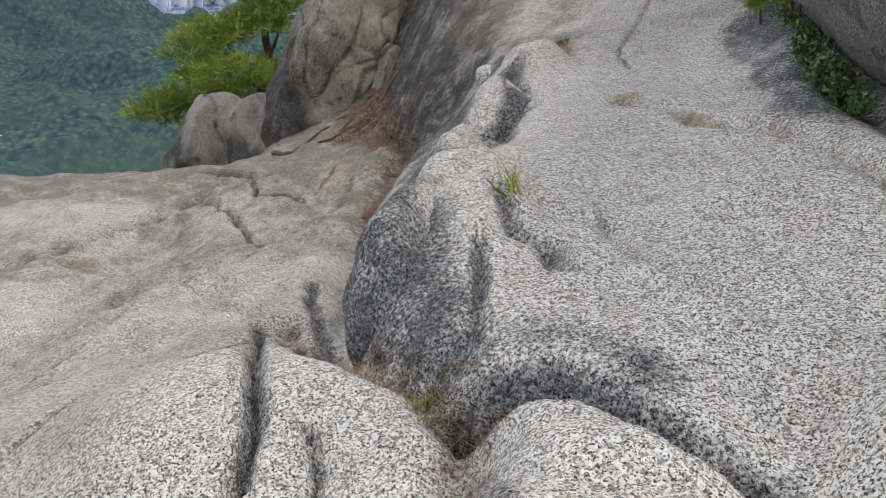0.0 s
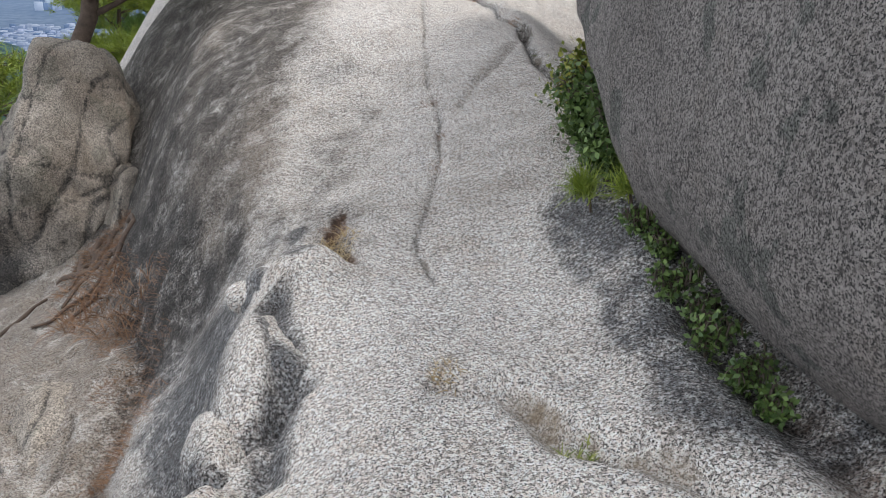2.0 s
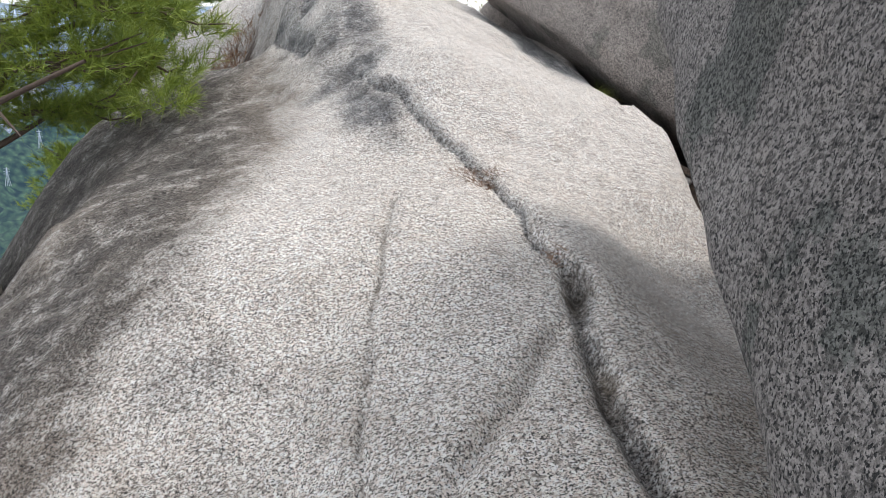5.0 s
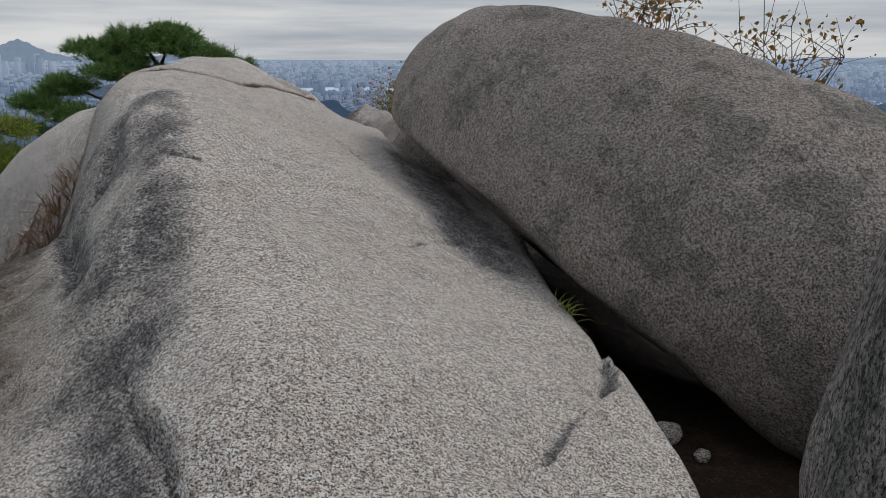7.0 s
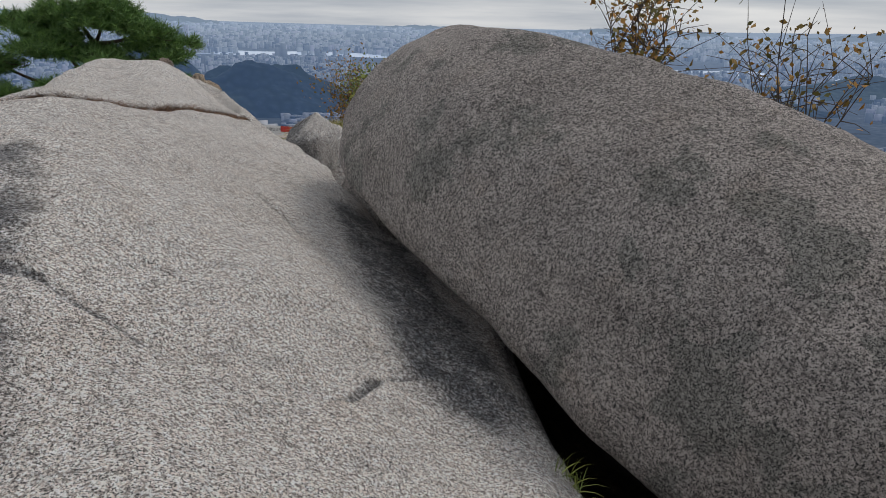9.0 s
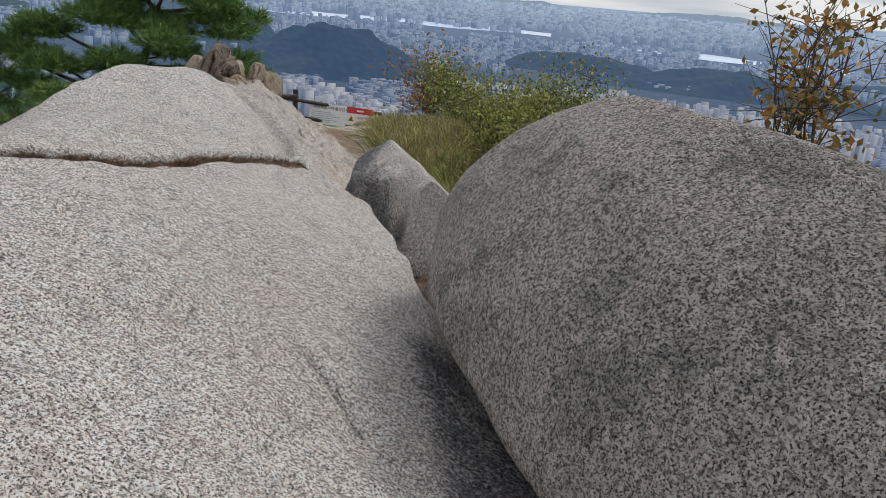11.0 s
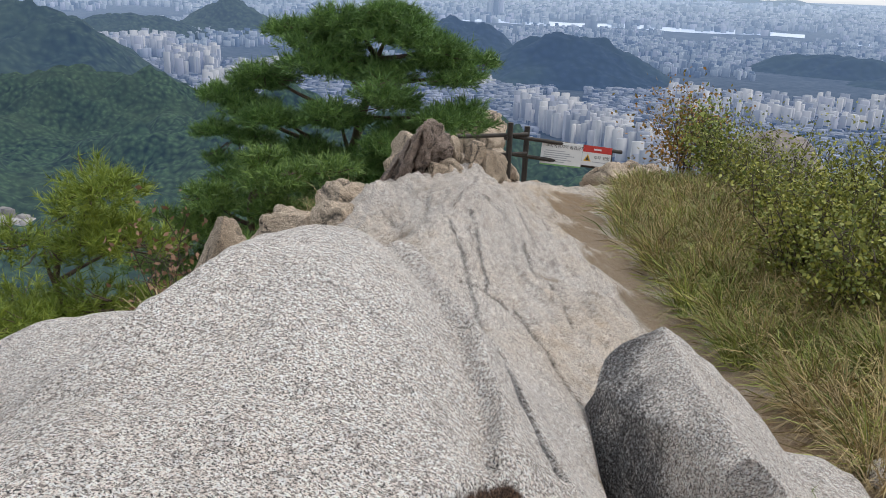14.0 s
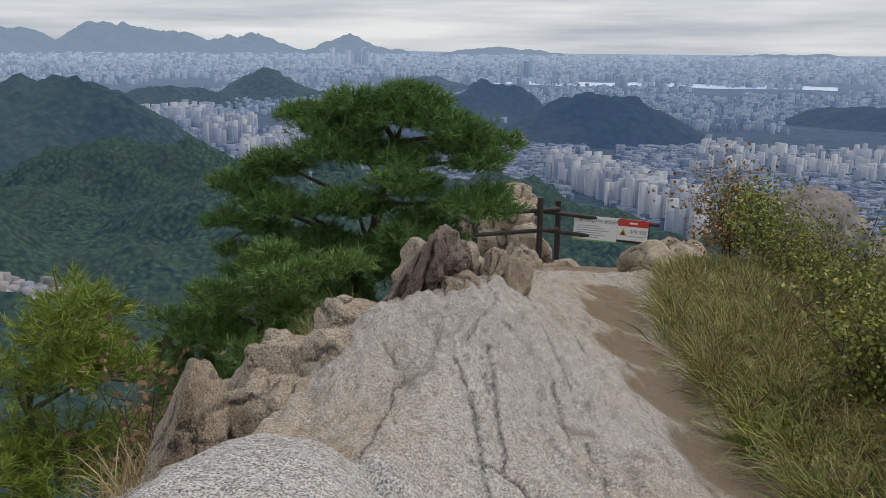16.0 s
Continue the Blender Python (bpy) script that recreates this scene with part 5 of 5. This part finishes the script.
child("warning_triangle", raw_mesh("warning_triangle", [(.03, -.013, -.33), (.19, -.013, -.33), (.11, -.013, -.18), (.03, -.004, -.33), (.19, -.004, -.33), (.11, -.004, -.18)], [(0, 1, 2), (5, 4, 3)], YELLOW), sign2, "yellow warning triangle")
child("warning_mark", raw_mesh("warning_mark", [(.065, -.016, -.315), (.155, -.016, -.315), (.11, -.016, -.225), (.065, -.014, -.315), (.155, -.014, -.315), (.11, -.014, -.225)], [(0, 1, 2), (5, 4, 3)], INK), sign2, "black mark on the triangle")

# ---- the far country ----
CITY_Z = -110.0


def haze_glow(m, near, far):
    """Haze put into the emission: a bluish glow that grows with the distance from the mountain."""
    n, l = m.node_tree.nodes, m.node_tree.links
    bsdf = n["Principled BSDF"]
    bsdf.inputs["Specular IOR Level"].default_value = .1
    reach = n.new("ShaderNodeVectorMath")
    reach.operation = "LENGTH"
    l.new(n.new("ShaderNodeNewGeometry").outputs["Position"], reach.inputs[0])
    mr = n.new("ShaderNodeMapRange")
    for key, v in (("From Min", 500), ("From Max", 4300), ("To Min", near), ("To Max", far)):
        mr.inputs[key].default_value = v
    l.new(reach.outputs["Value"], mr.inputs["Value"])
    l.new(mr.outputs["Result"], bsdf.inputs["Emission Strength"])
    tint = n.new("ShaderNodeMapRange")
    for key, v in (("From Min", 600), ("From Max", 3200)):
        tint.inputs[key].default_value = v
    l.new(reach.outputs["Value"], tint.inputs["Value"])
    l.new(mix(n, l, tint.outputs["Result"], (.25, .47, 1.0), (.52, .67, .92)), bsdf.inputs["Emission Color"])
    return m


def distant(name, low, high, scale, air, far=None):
    """A surface beyond the mountain, with the haze before it put into its emission."""
    return haze_glow(plain(name, low, high, scale, .95, .0), air, air if far is None else far)


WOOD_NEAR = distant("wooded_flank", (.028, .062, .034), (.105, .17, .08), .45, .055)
# The blue in these far base colours is haze as well.
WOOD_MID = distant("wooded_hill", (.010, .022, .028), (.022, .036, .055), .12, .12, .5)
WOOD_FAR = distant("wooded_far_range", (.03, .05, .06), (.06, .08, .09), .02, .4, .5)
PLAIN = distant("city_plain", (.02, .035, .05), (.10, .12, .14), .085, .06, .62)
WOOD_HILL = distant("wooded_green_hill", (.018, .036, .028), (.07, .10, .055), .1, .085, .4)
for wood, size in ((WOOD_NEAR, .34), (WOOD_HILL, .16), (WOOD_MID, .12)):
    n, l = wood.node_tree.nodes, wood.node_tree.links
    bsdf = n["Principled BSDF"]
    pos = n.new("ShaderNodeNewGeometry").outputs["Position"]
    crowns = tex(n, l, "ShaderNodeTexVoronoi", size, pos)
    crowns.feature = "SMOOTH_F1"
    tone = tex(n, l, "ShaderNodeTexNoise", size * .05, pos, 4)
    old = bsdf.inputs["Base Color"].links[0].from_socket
    # Shade between the tree crowns, put into the colour as near-black gaps.
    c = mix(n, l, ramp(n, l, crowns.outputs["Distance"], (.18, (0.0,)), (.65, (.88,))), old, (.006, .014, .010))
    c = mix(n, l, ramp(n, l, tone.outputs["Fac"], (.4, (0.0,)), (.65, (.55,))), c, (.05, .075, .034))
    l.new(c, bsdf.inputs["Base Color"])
    bump(n, l, bsdf, crowns.outputs["Distance"], -.8 / size, .5)


def plain_z(d):
    return CITY_Z + 62 * (d / 4850) ** 2


def place(az, dist):
    a = radians(az)
    return -math.sin(a) * dist, math.cos(a) * dist


def far_hill(name, label, az, dist, peak_z, half_width, depth, seed, material=None, lumps=.5, power=1.0, n=110):
    """A wooded hill at an azimuth (degrees to the left of straight ahead) and distance."""
    cx, cy = place(az, dist)
    base = plain_z(dist)
    us = np.linspace(-1.7, 1.7, n)
    uu, vv = np.meshgrid(us, us)
    body = np.exp(-((uu ** 2 + vv ** 2) ** power) * 1.8)
    h = (peak_z - base + 12) * body * (1 + lumps * fbm(uu + 5, vv + 5, seed, 2.2, 5, .55)) - 12
    h += np.where(h > 1, 1, 0) * half_width * .008 * np.abs(fbm(uu + 3, vv + 8, seed + 50, 26, 2))
    me = grid_mesh(name, us * half_width, us * depth, h)
    me.materials.append(material or WOOD_MID)
    ob = new(name, me)
    ob.matrix_world = pose(cx, cy, base, 0, 0, az)
    return tagged(ob, label, "hill", kind="structure")


far_hill("backdrop_hill", "dark wooded hill with a rocky crest above the city", 40, 880, -24, 140, 150, 1, WOOD_HILL, .25)
far_hill("backdrop_hill", "low wooded hill amid the city", 27.5, 1650, -46, 130, 120, 2, WOOD_HILL, .3)
far_hill("backdrop_hill", "low wooded hill amid the city", 33.5, 1500, -70, 150, 110, 5, WOOD_HILL, .3)
far_hill("backdrop_hill", "long dark wooded ridge amid the city", 5.5, 1020, -57, 150, 90, 3, None, .2, 1.2)
far_hill("backdrop_hill", "long dark wooded ridge amid the city", 13, 1250, -62, 130, 80, 6, None, .3, 1.2)
far_hill("backdrop_hill", "low dark wooded hill amid the city", -12, 1300, -78, 190, 60, 7, None, .3)
far_hill("backdrop_hill", "low dark wooded hill amid the city", -22, 1200, -74, 260, 80, 8, None, .3)
far_hill("backdrop_hill", "low dark wooded hill amid the city", 17, 1900, -70, 200, 60, 9, None, .3)
far_hill("backdrop_hill", "low dark wooded hill amid the city", -34, 1500, -70, 300, 80, 10, None, .3)
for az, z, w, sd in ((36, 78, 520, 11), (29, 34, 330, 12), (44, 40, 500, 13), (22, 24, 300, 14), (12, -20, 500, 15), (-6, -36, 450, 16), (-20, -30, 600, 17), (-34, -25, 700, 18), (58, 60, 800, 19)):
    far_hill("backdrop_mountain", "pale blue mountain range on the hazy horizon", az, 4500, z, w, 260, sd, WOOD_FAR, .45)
px, py = np.linspace(-4850, 4850, 90), np.linspace(-1500, 4850, 70)
QX, QY = np.meshgrid(px, py)
ground = new("ground", grid_mesh("ground", px, py, plain_z(np.hypot(QX, QY))))
ground.data.materials.append(PLAIN)
tagged(ground, "wide hazy city plain far below the mountain", "ground", kind="structure")

# the mountain's own wooded flanks
ux = np.concatenate([np.arange(-720, -200, 6), np.arange(-200, 200, 2.6), np.arange(200, 721, 8)])
uy = np.concatenate([np.arange(-160, -20, 10), np.arange(-20, 330, 2.6), np.arange(330, 760, 5)])
UX, UY = np.meshgrid(ux, uy)
rr = np.sqrt((UX - 1) ** 2 + np.maximum(np.abs(UY - 8) - 16, 0) ** 2)
swell = np.clip((rr - 10) / 120, 0, 1) * np.clip((700 - rr) / 350, 0, 1)
mz = CITY_Z - 2 + 104 * np.exp(-rr / 120) - np.clip(rr / 12, 0, 1) * 2
ridged = 1 - 2 * np.abs(fbm(UX + 900, UY + 700, 9, .006, 3))
mz = mz + swell * (19 * ridged + 5 * fbm(UX + 300, UY, 12, .02, 3)) - np.clip((rr - 520) / 100, 0, 1) * 14
vx, vy = place(42, 392)
mz = mz - 8 * np.exp(-(((UX - vx) / 34) ** 2 + ((UY - vy) / 28) ** 2))
canopy = np.abs(fbm(UX, UY, 14, .17, 3, .6))
mz = mz + np.clip(rr / 25, 0, 1) * 4.2 * canopy
flank = new("ground_flank", grid_mesh("ground_flank", ux, uy, mz))
flank.data.materials.append(WOOD_NEAR)
tagged(flank, "steep wooded flanks of the mountain", "hillside", kind="structure")
# a bare granite dome on the next spur
boulder("granite_dome", "bare pale granite dome on the next wooded spur", (15.8, 107, -18.5), (6.5, 6, 6), (0, 0, 20), 2.3, .2, 5, 151, (), distant("far_granite", (.17, .145, .13), (.40, .35, .31), .9, .03), "dome", None, .5, .35)
boulder("granite_dome", "bare pale granite outcrop on the next wooded spur", (22, 107, -21.5), (4, 4, 4), (0, 0, 60), 2.3, .2, 5, 152, (), bpy.data.materials["far_granite"], "dome", None, .4, .4)
far_hill("backdrop_hill", "wooded spur below the granite dome", -13, 150, -46, 110, 60, 21, WOOD_NEAR, .25)
for az, dist, z, w, dp, sd in ((37, 620, -70, 150, 90, 22), (30, 480, -80, 110, 110, 23), (52, 480, -70, 130, 110, 24), (24, 560, -74, 110, 120, 25), (14, 520, -72, 100, 110, 26), (7, 480, -80, 80, 100, 27), (1, 380, -84, 70, 80, 28), (-9, 330, -82, 90, 70, 29), (-22, 360, -80, 120, 70, 30)):
    far_hill("backdrop_hill", "wooded spur between the mountain and the city", az, dist, z, w, dp, sd, WOOD_NEAR, .4)


def water(name, az0, az1, d0, d1):
    a = np.linspace(az0, az1, 30)
    rows = [[(*place(v, d0 + 30 * math.sin(v * .7)), plain_z(d0) + 1.2) for v in a], [(*place(v, d1 + 40 * math.sin(v * .9)), plain_z(d1) + 1.2) for v in a]]
    q = [(i, i + 1, 31 + i, 30 + i) for i in range(29)]
    ob = new(name, raw_mesh(name, np.array(rows).reshape(-1, 3), q, RIVER))
    tagged(ob, "bright river crossing the city plain", "water", kind="structure")


# The river's brightness is put into a pale base colour and a haze glow.
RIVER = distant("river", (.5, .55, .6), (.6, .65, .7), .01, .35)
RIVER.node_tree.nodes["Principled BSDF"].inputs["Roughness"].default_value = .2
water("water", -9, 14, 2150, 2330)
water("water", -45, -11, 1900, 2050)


# Walls and roofs of the city, with haze put into their emission.
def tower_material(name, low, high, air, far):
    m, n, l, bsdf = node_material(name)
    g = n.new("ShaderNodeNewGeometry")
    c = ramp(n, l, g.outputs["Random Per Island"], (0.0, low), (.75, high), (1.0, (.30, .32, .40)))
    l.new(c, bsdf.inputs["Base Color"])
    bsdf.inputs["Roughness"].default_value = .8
    return haze_glow(m, air, far)


def flank_z(x, y):
    """Height of the wooded flank."""
    return float(mz[min(np.searchsorted(uy, y), len(uy) - 1), min(np.searchsorted(ux, x), len(ux) - 1)])


def town(name, label, spots, seed, material, tall, ground_z=None):
    """Blocks of flats or houses: spots of (azimuth, spread, distance, depth, count, height, width)."""
    rng = np.random.RandomState(seed)
    vs, fs, base = [], [], 0
    cube = np.array([(-1, -1, 0), (1, -1, 0), (1, 1, 0), (-1, 1, 0), (-1, -1, 1), (1, -1, 1), (1, 1, 1), (-1, 1, 1)], float)
    quad = np.array([(0, 1, 5, 4), (1, 2, 6, 5), (2, 3, 7, 6), (3, 0, 4, 7), (4, 5, 6, 7)])
    for az, spread, dist, depth, count, h, w in spots:
        turn = rng.uniform(-.6, .6)
        for _ in range(count):
            a, d = az + rng.uniform(-spread, spread), dist + rng.uniform(-depth, depth)
            x, y = place(a, d)
            t = turn + rng.normal(0, .12) + (math.pi / 2 if rng.rand() < .2 else 0)
            sx, sy, sz = w * rng.uniform(.7, 1.3), w * rng.uniform(.3, .5) * (1 if tall else 2), h * rng.uniform(.7, 1.25)
            p = cube * [sx / 2, sy / 2, sz]
            c, s = math.cos(t), math.sin(t)
            q = np.stack([p[:, 0] * c - p[:, 1] * s + x, p[:, 0] * s + p[:, 1] * c + y, p[:, 2] + (ground_z(x, y) - .5 if ground_z else plain_z(d))], 1)
            vs.append(q)
            fs.append(quad + base)
            base += 8
    ob = new(name, raw_mesh(name, np.concatenate(vs), np.concatenate(fs), material))
    return tagged(ob, label, "buildings", kind="stuff")


# The bluish dark tones of the city carry haze too.
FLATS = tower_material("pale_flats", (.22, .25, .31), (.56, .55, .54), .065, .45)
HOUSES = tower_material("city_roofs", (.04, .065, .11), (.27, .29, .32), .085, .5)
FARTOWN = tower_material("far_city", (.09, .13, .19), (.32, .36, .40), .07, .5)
town("apartment_blocks", "white apartment blocks in rows at the mountain's foot", [(8 - i * .8, .5, 735 - i * 17, 40, 30, 20, 6) for i in range(13)] + [(30, 1.6, 1020, 70, 110, 22, 7), (33, 1.5, 770, 30, 40, 13, 9), (28, 1.2, 860, 40, 60, 18, 7), (25.5, 1.4, 900, 60, 80, 20, 7), (38, 1.2, 760, 30, 30, 11, 9), (-10, 9, 860, 90, 220, 15, 7), (-24, 6, 850, 100, 180, 15, 7), (12, 2, 950, 30, 60, 8, 8), (34, 3, 1250, 80, 140, 20, 8)], 161, FLATS, True)
town("city_houses", "dense low houses filling the city below", [(-4, 8, 760, 230, 2600, 4.5, 6), (-20, 9, 700, 230, 2600, 4.5, 6), (30, 5, 900, 220, 1100, 4.5, 6), (43, 3, 680, 60, 260, 4.5, 6), (10, 4, 980, 80, 500, 4, 6), (12, 5, 760, 160, 1300, 4.5, 6), (22, 5, 800, 170, 1100, 4.5, 6), (-34, 7, 700, 200, 1300, 4.5, 6)], 162, HOUSES, False)
town("village_houses", "cluster of small houses on the wooded slope", [(42.4, 2.6, 392, 22, 170, 4.5, 5)], 164, tower_material("village_roofs", (.16, .15, .15), (.50, .47, .45), .03, .2), False, flank_z)
town("far_city", "hazy districts of towers reaching to the horizon", [(34 - i * 6, 4.5, 1450 + (i % 3) * 160, 300, 420, 10, 8) for i in range(13)] + [(40 - i * 7, 5, 2650 + (i % 2) * 250, 480, 480, 14, 13) for i in range(13)] + [(40 - i * 8, 5, 3800, 500, 300, 16, 20) for i in range(12)] + [(10.5, .5, 2450, 40, 7, 52, 16), (22, 1.6, 3100, 100, 14, 60, 18), (4, .4, 2000, 30, 6, 34, 14)], 163, FARTOWN, True)


def pylon(x, y, z, h, label):
    ob = empty("pylon", x, y, z, label, "pylon")
    steel = distant("pale_steel", (.5, .52, .54), (.65, .66, .68), 1.0, .12)
    r = h * .011
    for a, b in ((-1, -1), (1, -1), (1, 1), (-1, 1)):
        child("leg", raw_mesh("leg", *tube([(a * h * .1, b * h * .1, 0), (a * h * .03, b * h * .03, h * .6), (0, 0, h)], (r, r, r), 4), steel), ob)
    for k in (.62, .76, .88):
        child("crossarm", raw_mesh("crossarm", *tube([(-h * .16, 0, h * k), (0, 0, h * (k + .02)), (h * .16, 0, h * k)], (r, r, r), 4), steel), ob)


pylon(*place(24.5, 430), -66, 9, "pale steel power pylon on the wooded slope")
pylon(*place(26.5, 330), -63, 7, "pale steel power pylon on the wooded slope")
